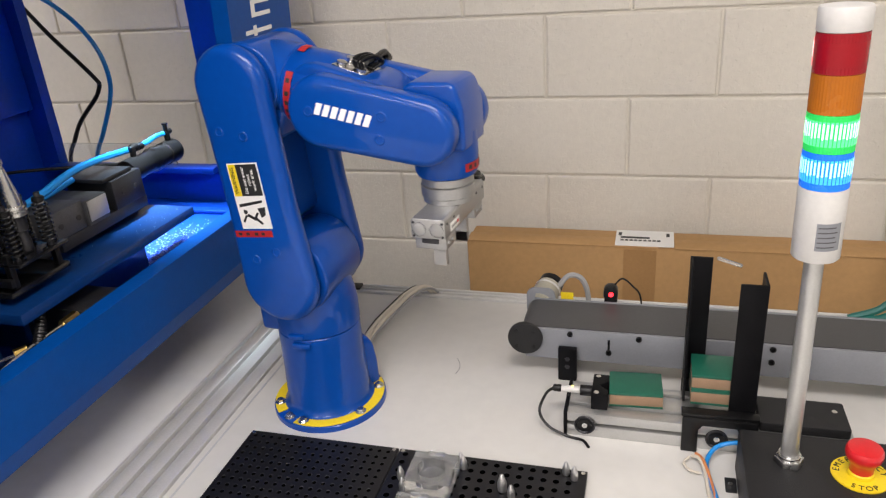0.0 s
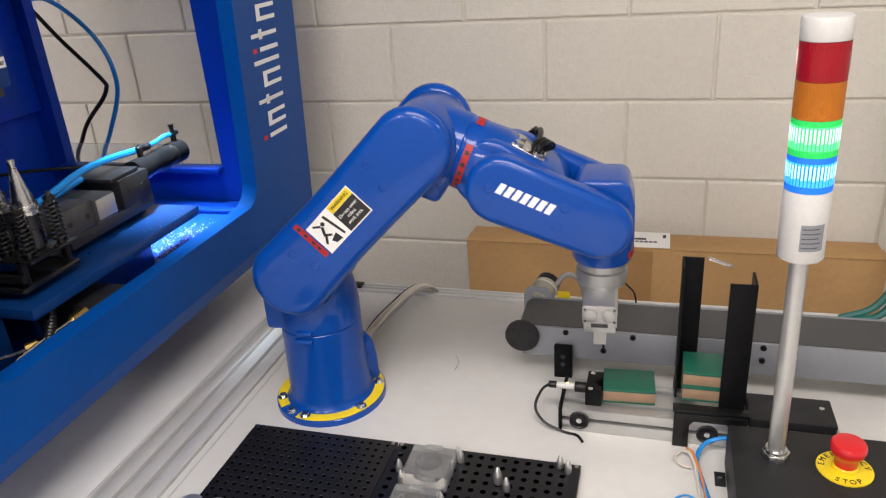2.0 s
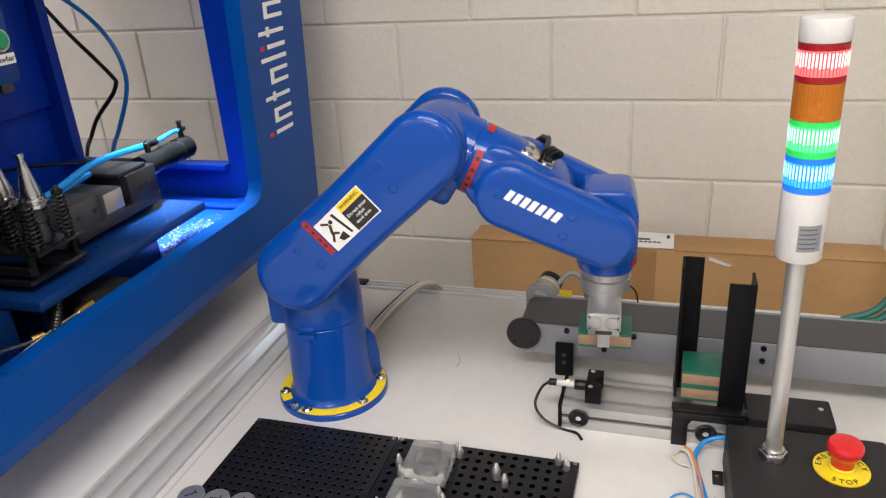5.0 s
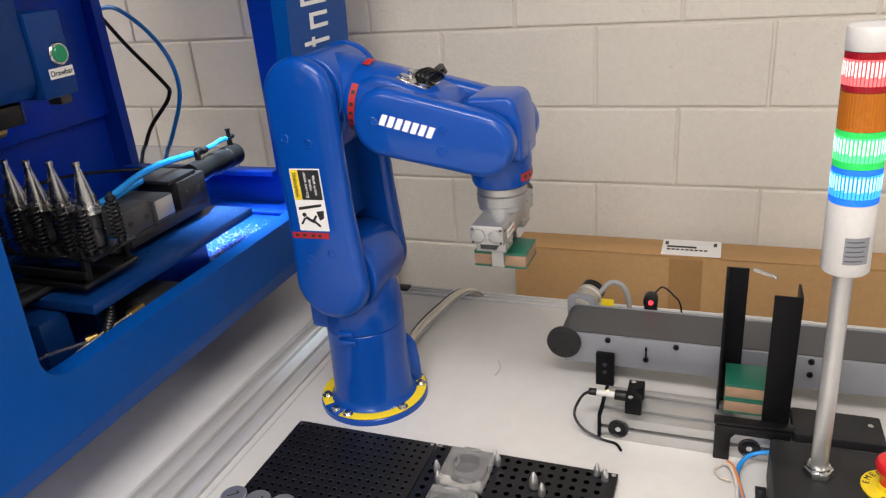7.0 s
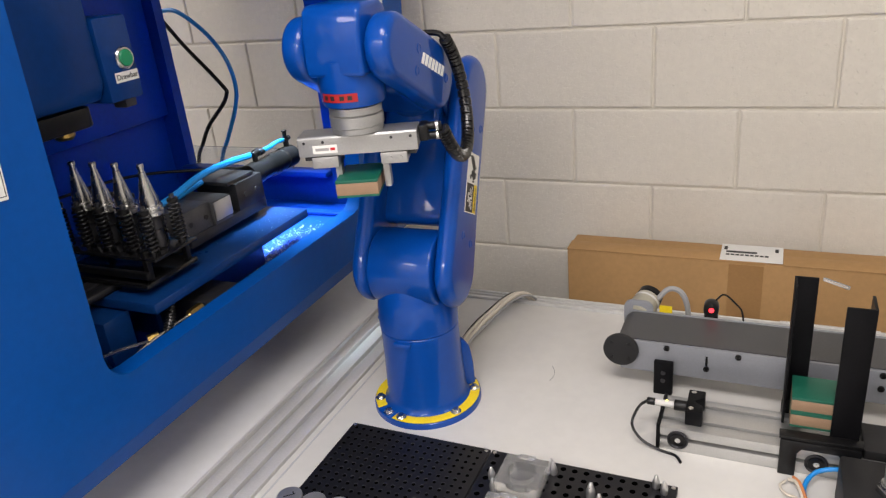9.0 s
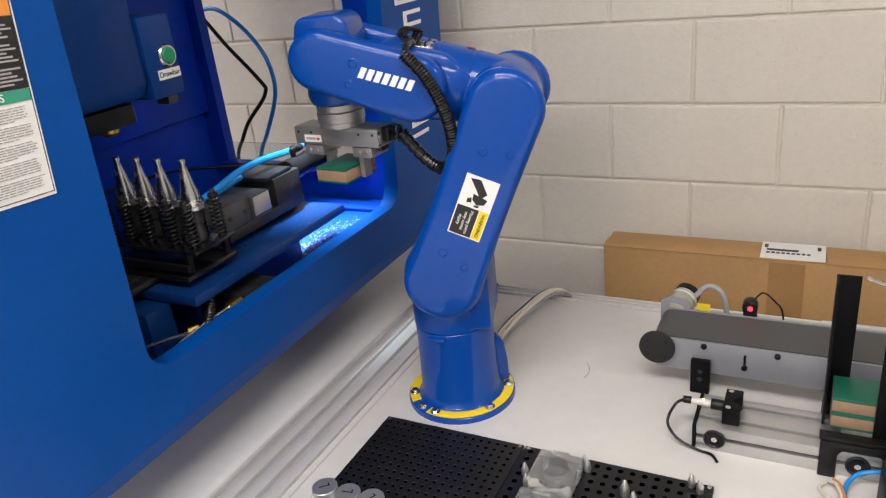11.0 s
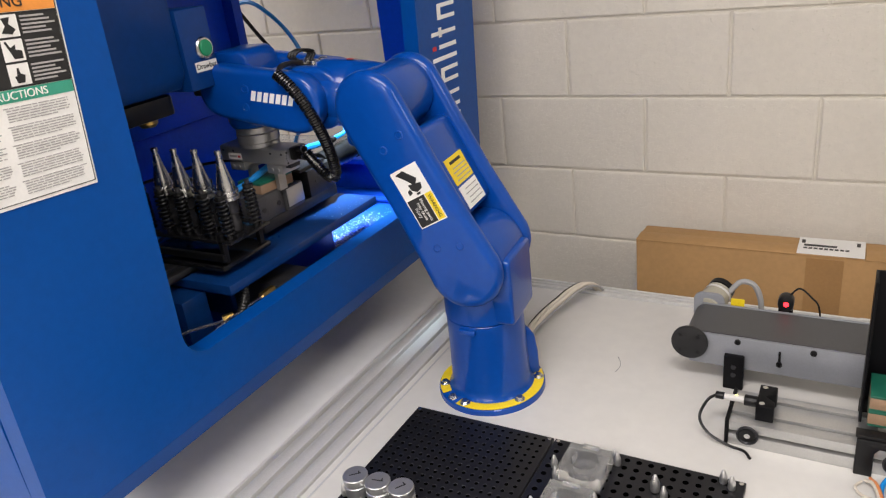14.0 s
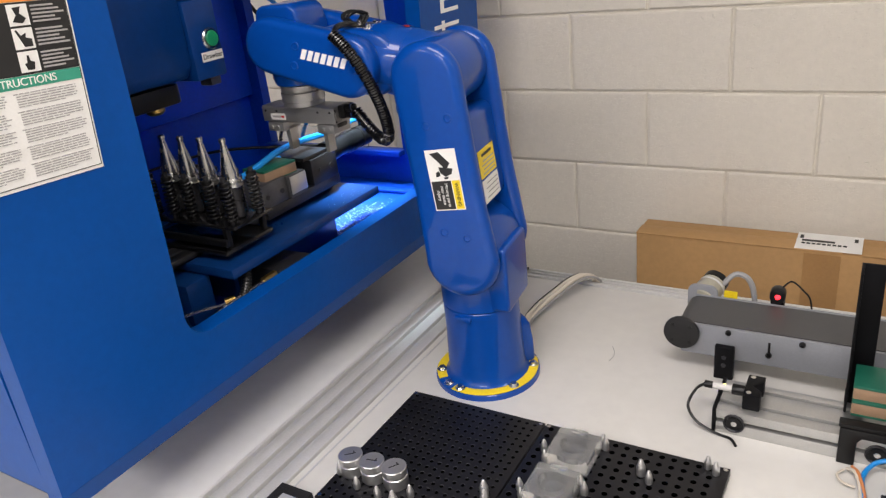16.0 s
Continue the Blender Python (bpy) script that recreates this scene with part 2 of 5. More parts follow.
def rod(bm, p0, p1, r0, r1=None, seg=24):
    """A cylinder or cone from p0 to p1."""
    p0, p1 = Vector(p0), Vector(p1)
    r1 = r0 if r1 is None else r1
    q = (p1 - p0).to_track_quat("Z", "Y")
    rings = []
    for p, r in ((p0, r0), (p1, r1)):
        rings.append([bm.verts.new(p + q @ Vector((r * math.cos(a), r * math.sin(a), 0))) for a in (2 * math.pi * i / seg for i in range(seg))])
    for i in range(seg):
        j = (i + 1) % seg
        bm.faces.new((rings[0][i], rings[0][j], rings[1][j], rings[1][i]))
    bm.faces.new(rings[0][::-1]), bm.faces.new(rings[1])
    return bm


def lathe(bm, profile, seg=32, m=Matrix.Identity(4)):
    """A turned body from (radius, height) pairs."""
    rings = [[bm.verts.new(m @ Vector((r * math.cos(a), r * math.sin(a), z))) for a in (2 * math.pi * i / seg for i in range(seg))] for r, z in profile]
    for a, b in zip(rings, rings[1:]):
        for i in range(seg):
            j = (i + 1) % seg
            bm.faces.new((a[i], a[j], b[j], b[i]))
    bm.faces.new(rings[0][::-1]), bm.faces.new(rings[-1])
    return bm


def slab(bm, outline, lo, hi, axis="y"):
    """A prism: an outline in the plane across the axis, drawn out from lo to hi."""
    def at(u, v, w):
        return (w, u, v) if axis == "x" else (u, w, v) if axis == "y" else (u, v, w)
    a = [bm.verts.new(at(u, v, lo)) for u, v in outline]
    b = [bm.verts.new(at(u, v, hi)) for u, v in outline]
    n = len(a)
    for i in range(n):
        bm.faces.new((a[i], a[(i + 1) % n], b[(i + 1) % n], b[i]))
    bm.faces.new(a[::-1]), bm.faces.new(b)
    return bm


def capsule(p0, r0, p1, r1, n=14):
    """The outline round two circles."""
    d = math.atan2(p1[1] - p0[1], p1[0] - p0[0])
    s = math.asin(max(-1, min(1, (r0 - r1) / math.hypot(p1[0] - p0[0], p1[1] - p0[1]))))
    out = []
    for i in range(n + 1):
        a = d - math.pi / 2 + s + (math.pi - 2 * s) * i / n
        out.append((p1[0] + r1 * math.cos(a), p1[1] + r1 * math.sin(a)))
    for i in range(n + 1):
        a = d + math.pi / 2 - s + (math.pi + 2 * s) * i / n
        out.append((p0[0] + r0 * math.cos(a), p0[1] + r0 * math.sin(a)))
    return out


def rounded(x0, x1, y0, y1, r, n=6):
    out = []
    for cx, cy, a0 in ((x1 - r, y1 - r, 0), (x0 + r, y1 - r, 90), (x0 + r, y0 + r, 180), (x1 - r, y0 + r, 270)):
        for i in range(n + 1):
            a = radians(a0 + 90 * i / n)
            out.append((cx + r * math.cos(a), cy + r * math.sin(a)))
    return out


def spline(pts, per=6):
    pts = [Vector(p) for p in pts]
    pts = [2 * pts[0] - pts[1]] + pts + [2 * pts[-1] - pts[-2]]
    out = []
    for a, b, c, d in zip(pts, pts[1:], pts[2:], pts[3:]):
        for i in range(per):
            t = i / per
            out.append(0.5 * (2 * b + (c - a) * t + (2 * a - 5 * b + 4 * c - d) * t * t + (3 * b - a - 3 * c + d) * t ** 3))
    return out + [pts[-2]]


def tube(bm, pts, r, seg=8, per=6, ribs=0):
    """A round cable or hose along a smooth line; ribs: every other ring is that much thicker."""
    line = spline(pts, per)
    rings, up = [], Vector((0.31, 0.22, 0.93))
    for i, p in enumerate(line):
        d = (line[min(i + 1, len(line) - 1)] - line[max(i - 1, 0)]).normalized()
        u = d.cross(up).normalized()
        v = d.cross(u)
        rr = r + (ribs if i % 2 else 0)
        rings.append([bm.verts.new(p + rr * (u * math.cos(a) + v * math.sin(a))) for a in (2 * math.pi * k / seg for k in range(seg))])
    for a, b in zip(rings, rings[1:]):
        for i in range(seg):
            bm.faces.new((a[i], a[(i + 1) % seg], b[(i + 1) % seg], b[i]))
    bm.faces.new(rings[0][::-1]), bm.faces.new(rings[-1])
    return bm


def text(name, words, size, mat, parent, m, label="", depth=0.0004):
    """Flat lettering in the plane of m, standing a hair proud."""
    cu = bpy.data.curves.new(name, "FONT")
    cu.body, cu.size, cu.extrude, cu.align_x, cu.align_y = words, size, depth, "CENTER", "CENTER"
    tmp = bpy.data.objects.new(name, cu)
    me = bpy.data.meshes.new_from_object(tmp)
    bpy.data.objects.remove(tmp)
    me.materials.append(mat)
    ob = new(name, me)
    ob.parent = parent
    ob.matrix_basis = m
    return tagged(ob, label)


def bars(name, rects, mat, parent, m, label=""):
    """Thin raised rectangles (x0, x1, y0, y1) in the plane of m."""
    bm = bm_new()
    for x0, x1, y0, y1 in rects:
        box(bm, x0, x1, y0, y1, 0, 0.0006)
    ob = part(name, bm, mat, parent, label)
    ob.matrix_basis = m
    return ob


def pictogram(polygons, parent, m):
    """Black shapes of a warning picture, a hair proud of the plane of m."""
    bm = bm_new()
    for poly in polygons:
        slab(bm, poly, 0, 0.0006, "z")
    part("pictogram", bm, INK, parent).matrix_basis = m


def structure(ob, label, category):
    return tagged(ob, label, category, kind="structure")


# plane frames: x along the writing, y up the writing, z out of the surface
def plane(origin, xdir, ydir):
    x, y = Vector(xdir).normalized(), Vector(ydir).normalized()
    z = x.cross(y)
    m = Matrix((x, y, z)).transposed().to_4x4()
    m.translation = origin
    return m


# ---- the room ----
ZT = 0.866          # table top
THREAD = (0.207, 0.138)
WALL_Y = 0.8405     # face of the block wall
BLOCK_W, BLOCK_H = 0.4064, 0.2032


def room():
    bm = box(bm_new(), -3.0, 3.4, WALL_Y + 0.0065, WALL_Y + 0.2, 0, 2.85)
    wall = structure(part("wall_north", bm, MORTAR), "cream painted concrete block wall behind the table", "wall")
    for name, dims in (("wall_west", (-3.15, -3.0, -3.6, WALL_Y + 0.2, 0, 2.85)), ("wall_east", (3.4, 3.55, -3.6, WALL_Y + 0.2, 0, 2.85)), ("wall_south", (-3.15, 3.55, -3.75, -3.6, 0, 2.85))):
        structure(part(name, box(bm_new(), *dims), ROOM_WALL), "plain painted room wall", "wall")
    structure(part("floor", box(bm_new(), -3.15, 3.55, -3.75, WALL_Y + 0.2, -0.1, 0), FLOOR), "grey workshop floor", "floor")
    structure(part("ceiling", box(bm_new(), -3.15, 3.55, -3.75, WALL_Y + 0.2, 2.85, 2.95), ROOM_WALL), "plain pale ceiling", "ceiling")
    return wall


def panel_at(y, z, out=0.0):
    """A place on the face of the mill's front panel, leaned a little to fit the camera's view."""
    return (MILL_X + 0.045 * (z - 1.1) + out, y, z)


MILL_X = -0.265


def profile_strip(name, x0, x1, y0, y1, z0, z1, along, parent, slots):
    """An aluminium profile with grooves along its top."""
    lo, hi = (x0, x1) if along == "y" else (y0, y1)
    pts = [(lo, z0), (hi, z0), (hi, z1)]
    for s in sorted(slots, reverse=True):
        c = lo + (hi - lo) * s
        pts += [(c + 0.0042, z1), (c + 0.0042, z1 - 0.03), (c - 0.0042, z1 - 0.03), (c - 0.0042, z1)]
    pts += [(lo, z1)]
    bm = bm_new()
    if along == "y":
        slab(bm, pts, y0, y1, "y")
    else:
        slab(bm, pts, x0, x1, "x")
    return part(name, bm, PROFILE_ALU, parent, "silver grooved aluminium profile", bevel=0.0012)


def tables():
    t = thing("work_table", "white laminate work table framed in aluminium profile", "table", (0.7, -0.4, 0))
    off = Matrix.Translation((-0.7, 0.4, 0))
    top = part("tabletop", box(bm_new(), -0.160, 1.9, -1.5, 0.405, ZT - 0.03, ZT), WHITE_TOP, t, bevel=0.002)
    a = profile_strip("edge_profile", -0.275, -0.163, -1.5, 0.445, ZT - 0.09, ZT + 0.003, "y", t, (0.09, 0.40, 0.72))
    b = profile_strip("edge_profile", -0.160, 1.9, 0.408, 0.445, ZT - 0.05, ZT + 0.004, "x", t, (0.35, 0.7))
    band = part("edge_band", box(bm_new(), -0.147, -0.1435, -1.499, 0.404, ZT - 0.001, ZT + 0.0005), ALU_MATT, t, "thin grey edge band")
    for ob in (top, a, b, band):
        ob.matrix_basis = off
    leg = part("leg", box(bm_new(), -0.04, 0.04, -0.04, 0.04, 0, ZT - 0.05), ALU_MATT, t, bevel=0.004)
    leg.matrix_basis = off @ pose(-0.21, 0.38, 0)
    for x, y in ((1.8, 0.38), (-0.21, -1.42), (1.8, -1.42)):
        again(leg, off @ pose(x, y, 0))
    m = thing("machine_bench", "pale grey laminate bench carrying the milling machine", "bench", (-0.8, -0.2, 0))
    mo = Matrix.Translation((0.8, 0.2, 0))
    p = part("benchtop", box(bm_new(), -1.5, -0.279, -1.5, 0.75, ZT - 0.04, ZT - 0.002), BENCH_TOP, m, bevel=0.002)
    q = part("apron", box(bm_new(), -1.46, -0.32, -1.46, 0.7, 0.0, ZT - 0.04), MILL_BLUE, m)
    p.matrix_basis = q.matrix_basis = mo


# ---- the robot ----
R_H, R_L, R_A3, R_D4 = 0.2754, 0.3103, 0.0361, 0.288
SIDE, PRONG = 0.0932, 0.0838
CONDUIT_LINKS, CONDUIT_LONG = 22, 0.300


def arc_strip(bm, x0, x1, r, a0, a1, axis="x", n=10, c=(0, 0)):
    """A thin bent strip round an axis."""
    rows = []
    for i in range(n + 1):
        a = radians(a0 + (a1 - a0) * i / n)
        u, v = c[0] + r * math.cos(a), c[1] + r * math.sin(a)
        rows.append([bm.verts.new((w, u, v) if axis == "x" else (u, v, w)) for w in (x0, x1)])
    for p, q in zip(rows, rows[1:]):
        bm.faces.new((p[0], p[1], q[1], q[0]))
    return bm


def ring_plate(bm, r0, r1, z0, z1, a0, a1, n=28):
    out = [(r1 * math.cos(radians(a0 + (a1 - a0) * i / n)), r1 * math.sin(radians(a0 + (a1 - a0) * i / n))) for i in range(n + 1)]
    inn = [(r0 * math.cos(radians(a1 - (a1 - a0) * i / n)), r0 * math.sin(radians(a1 - (a1 - a0) * i / n))) for i in range(n + 1)]
    return slab(bm, out + inn, z0, z1, "z")


def arm_outline(n=18):
    """The outline of the lower arm's side plates: two round ends, straight flanks a little drawn in."""
    cx, r0, r1 = -0.006, 0.0665, 0.0605
    out = [(cx + r1 * math.cos(radians(-4 + 188 * i / n)), R_L + r1 * math.sin(radians(-4 + 188 * i / n))) for i in range(n + 1)]
    out += [(cx - 0.0592, R_L * 0.62), (cx - 0.0596, R_L * 0.40)]
    out += [(cx + r0 * math.cos(radians(170 + 200 * i / n)), r0 * math.sin(radians(170 + 200 * i / n))) for i in range(n + 1)]
    out += [(cx + 0.0596, R_L * 0.40), (cx + 0.0592, R_L * 0.62)]
    return out


def hex_bolt(bm, x, y, z, r=0.0062):
    rod(bm, (x, y, z), (x, y, z + 0.0015), r * 1.55, seg=16)
    rod(bm, (x, y, z + 0.0015), (x, y, z + 0.0065), r, seg=6)
    return bm


def robot():
    r = thing("industrial_robot", "blue six-axis industrial robot arm bolted to the white table", "robot", (0, 0, ZT))
    base = part("base", lathe(bm_new(), [(0.1005, 0), (0.1005, 0.010), (0.099, 0.0115), (0.083, 0.012), (0.077, 0.017), (0.0735, 0.03), (0.071, 0.10), (0.0705, 0.163), (0.069, 0.1645)], 64), ROBOT_BLUE, r)
    part("ring_segment", ring_plate(bm_new(), 0.079, 0.0985, 0.0121, 0.0138, 253, 400), YELLOW, base, "yellow ring segment", bevel=0.0005)
    part("ring_segment", ring_plate(bm_new(), 0.079, 0.0985, 0.0121, 0.0138, 120, 227), YELLOW, base, "yellow ring segment", bevel=0.0005)
    b0 = part("bolt", hex_bolt(bm_new(), 0, 0, 0), STEEL, base, "bright hexagon bolt")
    for i, a in enumerate((209, 262, 330, 23, 100, 150, 241)):
        m = pose(0.0885 * math.cos(radians(a)), 0.0885 * math.sin(radians(a)), 0.0138 if i < 6 else 0.0115, 0, 0, a)
        if i == 0:
            b0.matrix_basis = m
        else:
            again(b0, m)
    bm = slab(bm_new(), [(0.04, 0.012), (0.090, 0.012), (0.089, 0.06), (0.084, 0.095), (0.073, 0.115), (0.04, 0.115)], -0.030, 0.030, "y")
    c = part("connector_box", bm, ROBOT_BLUE, base, bevel=0.006, segs=3)
    c.matrix_basis = pose(0, 0, 0, 0, 0, 52)
    part("latch", box(bm_new(), -0.016, 0.016, -0.076, -0.066, 0.150, 0.160), ROBOT_BLUE, base, bevel=0.002)

    turret = part("turret", lathe(bm_new(), [(0.069, 0.1655), (0.0715, 0.167), (0.0715, 0.198), (0.069, 0.222), (0.065, 0.242), (0.058, 0.262)], 56), ROBOT_BLUE, r)
    bm = rod(bm_new(), (0, -0.0585, R_H), (0, 0.0585, R_H), 0.066, seg=48)
    part("shoulder_drum", bm, ROBOT_BLUE, turret, bevel=0.005, segs=3)
    part("rear_boss", slab(bm_new(), rounded(-0.057, 0.057, 0.1665, 0.290, 0.010), -0.076, -0.02, "x"), ROBOT_BLUE, turret, bevel=0.006, segs=3)
    part("latch", box(bm_new(), -0.014, 0.014, -0.077, -0.066, 0.168, 0.176), ROBOT_BLUE, turret, bevel=0.002)

    arm = part("lower_arm", slab(bm_new(), rounded(-0.050, 0.002, 0.074, R_L - 0.066, 0.018), -0.064, 0.064, "y"), ROBOT_BLUE, r, bevel=0.006, segs=3)
    for s in (-1, 1):
        lo, hi = sorted((s * 0.0605, s * SIDE))
        bm = slab(bm_new(), arm_outline(), lo, hi, "y")
        part("side_plate", bm, ROBOT_BLUE, arm, bevel=0.016, segs=5)
        for x, z in ((0.003, 0.241), (-0.037, 0.250), (0.010, 0.058), (-0.03, 0.046)):
            part("bolt_plug", lathe(bm_new(), [(0.0078, -0.001), (0.0078, 0.0004), (0.0066, 0.0012), (0.0056, 0.0012), (0.0050, 0.0002)], 18, pose(x, s * SIDE, z, -s * 90)), ROBOT_BLUE, arm)
    # warning stickers: a white picture field and a black word field with a yellow head
    for s in (-1, 1):
        m = plane((-0.012, s * (SIDE + 0.0003), 0.15), (-s * 1, 0, 0), (0, 0, 1))
        sticker = bars("warning_sticker", [(-0.027, 0.027, -0.052, 0.052)], PAPER, arm, m, "white, black and yellow warning sticker")
        if s < 0:
            black, yel, words = (-0.012, 0.025, 0.001, 0.05), (-0.0255, -0.0125, 0.001, 0.05), "Do not enter\nrobot\nwork area."
            pic = [[(-0.022, -0.012), (0.020, -0.006), (0.020, -0.010), (-0.022, -0.017)], [(-0.016, -0.021), (-0.012, -0.021), (-0.010, -0.0245), (-0.012, -0.028), (-0.016, -0.028), (-0.018, -0.0245)],
                   [(-0.023, -0.040), (-0.020, -0.042), (-0.012, -0.031), (-0.015, -0.029)], [(-0.013, -0.031), (-0.003, -0.037), (0.000, -0.033), (-0.010, -0.027)],
                   [(-0.003, -0.037), (0.006, -0.025), (0.009, -0.027), (0.001, -0.039)], [(0.000, -0.036), (0.011, -0.046), (0.014, -0.043), (0.003, -0.033)], [(0.009, -0.019), (0.023, -0.017), (0.021, -0.030), (0.013, -0.034)]]
            wm, ym = pose(0.0065, 0.0255, 0.0012, 0, 0, 90), pose(-0.019, 0.0255, 0.0012, 0, 0, 90)
        else:
            black, yel, words = (-0.025, 0.010, -0.05, -0.001), (0.0115, 0.0255, -0.05, -0.001), "Moving parts\nmay cause\ninjury"
            pic = [[(-0.019, 0.046), (-0.003, 0.048), (0.014, 0.028), (0.005, 0.017), (-0.004, 0.029)], [(-0.007, 0.023), (0.017, 0.019), (0.014, 0.010), (0.003, 0.006), (-0.006, 0.013)],
                   [(-0.014, 0.013), (-0.008, 0.016), (-0.006, 0.008), (-0.014, 0.006)], [(-0.001, 0.005), (0.008, 0.006), (0.006, 0.002), (0.000, 0.002)]]
            wm, ym = pose(-0.0075, -0.0255, 0.0012, 0, 0, -90), pose(0.0185, -0.0255, 0.0012, 0, 0, -90)
        up = Matrix.Translation((0, 0, 0.0004))
        bars("word_field", [black], INK, arm, m @ up), bars("yellow_head", [yel], YELLOW, arm, m @ up), pictogram(pic, arm, m @ up)
        text("warning_words", words, 0.0078, PAPER, arm, m @ wm)
        text("warning_words", "WARNING", 0.0085, INK, arm, m @ ym)
        if s < 0:
            part("red_mark", box(bm_new(), -0.056, 0.012, s * SIDE - 0.0004, s * SIDE + 0.0004, 0.084, 0.0945), RED_TAPE, arm, "red axis mark strip")
            for x in (-0.050, -0.036, -0.020, -0.008):
                part("mark_print", box(bm_new(), x, x + 0.006, s * SIDE - 0.0008, s * SIDE + 0.0008, 0.087, 0.0915), INK, arm, "black axis print")
    part("data_plate", box(bm_new(), -0.0512, -0.0502, -0.036, 0.036, 0.128, 0.175), YELLOW, arm, "yellow data plate")
    part("data_plate", box(bm_new(), -0.0512, -0.0502, -0.036, 0.036, 0.084, 0.124), PAPER, arm, "white data plate")
    part("print_line", box(bm_new(), -0.0517, -0.0512, -0.022, 0.022, 0.163, 0.168), INK, arm)
    for k in range(4):
        part("print_line", box(bm_new(), -0.0517, -0.0512, -0.03, 0.024 - 0.006 * (k % 2), 0.091 + 0.008 * k, 0.0928 + 0.008 * k), GREY_INK, arm)
        part("print_line", box(bm_new(), -0.0517, -0.0512, -0.03, 0.026 - 0.006 * (k % 2), 0.133 + 0.007 * k, 0.135 + 0.007 * k), GREY_INK, arm)

    fore = part("forearm", rod(bm_new(), (0, -0.0595, 0), (0, 0.0595, 0), 0.0575, seg=44), ROBOT_BLUE, r, bevel=0.004, segs=3)
    tilt = math.atan2(0.024, 0.183)
    bm = lathe(bm_new(), [(0.04, -0.02), (0.056, 0.0), (0.058, 0.03), (0.0585, 0.058), (0.0565, 0.0595), (0.0565, 0.061), (0.0575, 0.0625), (0.0575, 0.115), (0.05, 0.135)], 44, pose(0, 0, 0, 0, 90 - math.degrees(tilt), 0))
    part("neck", bm, ROBOT_BLUE, fore)
    cast = part("elbow_casting", slab(bm_new(), [(-0.035, 0.02), (-0.045, -0.03), (-0.02, -0.060), (0.030, -0.076), (0.066, -0.070), (0.0655, 0.02)], -0.050, 0.050, "y"), ROBOT_BLUE, fore, bevel=0.009, segs=3)
    for sd in (-1, 1):
        part("cover_disc", lathe(bm_new(), [(0.0125, -0.001), (0.0125, 0.0012), (0.0105, 0.0018)], 24, pose(0.048, sd * 0.050, -0.053, -sd * 90)), ROBOT_BLUE, cast)
    part("bridge", slab(bm_new(), capsule((0.11, 0.010), 0.053, (0.185, 0.020), 0.046), -0.049, 0.049, "y"), ROBOT_BLUE, fore, bevel=0.008, segs=3)
    for s in (-1, 1):
        lo, hi = sorted((s * 0.046, s * PRONG))
        part("prong", slab(bm_new(), capsule((0.136, 0.010), 0.0515, (R_D4 - 0.002, 0.034), 0.0465, 18), lo, hi, "y"), ROBOT_BLUE, fore, bevel=0.012, segs=4)
        for x, z in ((0.228, 0.039), (0.233, 0.007), (0.121, 0.008)):
            part("bolt_plug", lathe(bm_new(), [(0.0078, -0.001), (0.0078, 0.0004), (0.0066, 0.0012), (0.0056, 0.0012), (0.0050, 0.0002)], 18, pose(x, s * PRONG, z, -s * 90)), ROBOT_BLUE, fore)
        # maker's mark: seven slanted white bars
        m = plane((0.174, s * (PRONG + 0.0003), 0.022), (-s * math.cos(tilt), 0, -s * math.sin(tilt)), (-math.sin(tilt) * 1, 0, math.cos(tilt)))
        for k in range(7):
            x0 = -0.043 + k * 0.0125
            sl = 0.002
            quad = [(x0 - sl, -0.0085), (x0 + 0.0088 - sl, -0.0085), (x0 + 0.0088 + sl, 0.0085), (x0 + sl, 0.0085)]
            part("maker_mark", slab(bm_new(), quad, 0, 0.0006, "z"), LOGO_WHITE, fore, "white slanted mark").matrix_basis = m
    part("red_mark", arc_strip(bm_new(), 0.066, 0.077, 0.0592, 148, 226), RED_TAPE, fore, "red axis mark strip").matrix_basis = pose(0, 0, 0, 0, -math.degrees(tilt), 0)
    part("red_mark", arc_strip(bm_new(), 0.066, 0.077, 0.0592, 86, 112), RED_TAPE, fore, "red axis mark strip").matrix_basis = pose(0, 0, 0, 0, -math.degrees(tilt), 0)
    for a in (158, 176, 190, 203, 214):
        part("mark_print", arc_strip(bm_new(), 0.0685, 0.0745, 0.0596, a, a + 6, n=3), INK, fore, "black axis print").matrix_basis = pose(0, 0, 0, 0, -math.degrees(tilt), 0)
    plate = part("connector_plate", box(bm_new(), 0.118, 0.172, -0.03, 0.026, 0.0625, 0.0655), STEEL, fore, "bright steel connector plate", bevel=0.001)
    plate.matrix_basis = pose(0, 0, 0, 0, 0, 0)
    for x, y in ((0.128, -0.018), (0.128, 0.012), (0.16, -0.02)):
        part("socket", lathe(bm_new(), [(0.0075, 0.0655), (0.0075, 0.070), (0.005, 0.071)], 20, pose(x, y, 0)), STEEL, fore)
    for k in range(3):
        part("cable_loop", tube(bm_new(), [(0.150 + 0.006 * k, -0.014, 0.066), (0.146 + 0.006 * k, -0.02, 0.080), (0.156 + 0.006 * k, 0.0, 0.0865), (0.164 + 0.006 * k, 0.014, 0.079), (0.158 + 0.004 * k, 0.008, 0.067)], 0.0027), BLACK, fore, "black cable loop")
    part("conduit_lead", tube(bm_new(), [(0.152, 0.014, 0.068), (0.152, 0.045, 0.0725), (0.149, 0.078, 0.073), (0.148, 0.092, 0.064)], 0.0048), BLACK, fore, "black cable lead")
    # the corrugated conduit hangs in short links that follow the wrist
    prof = []
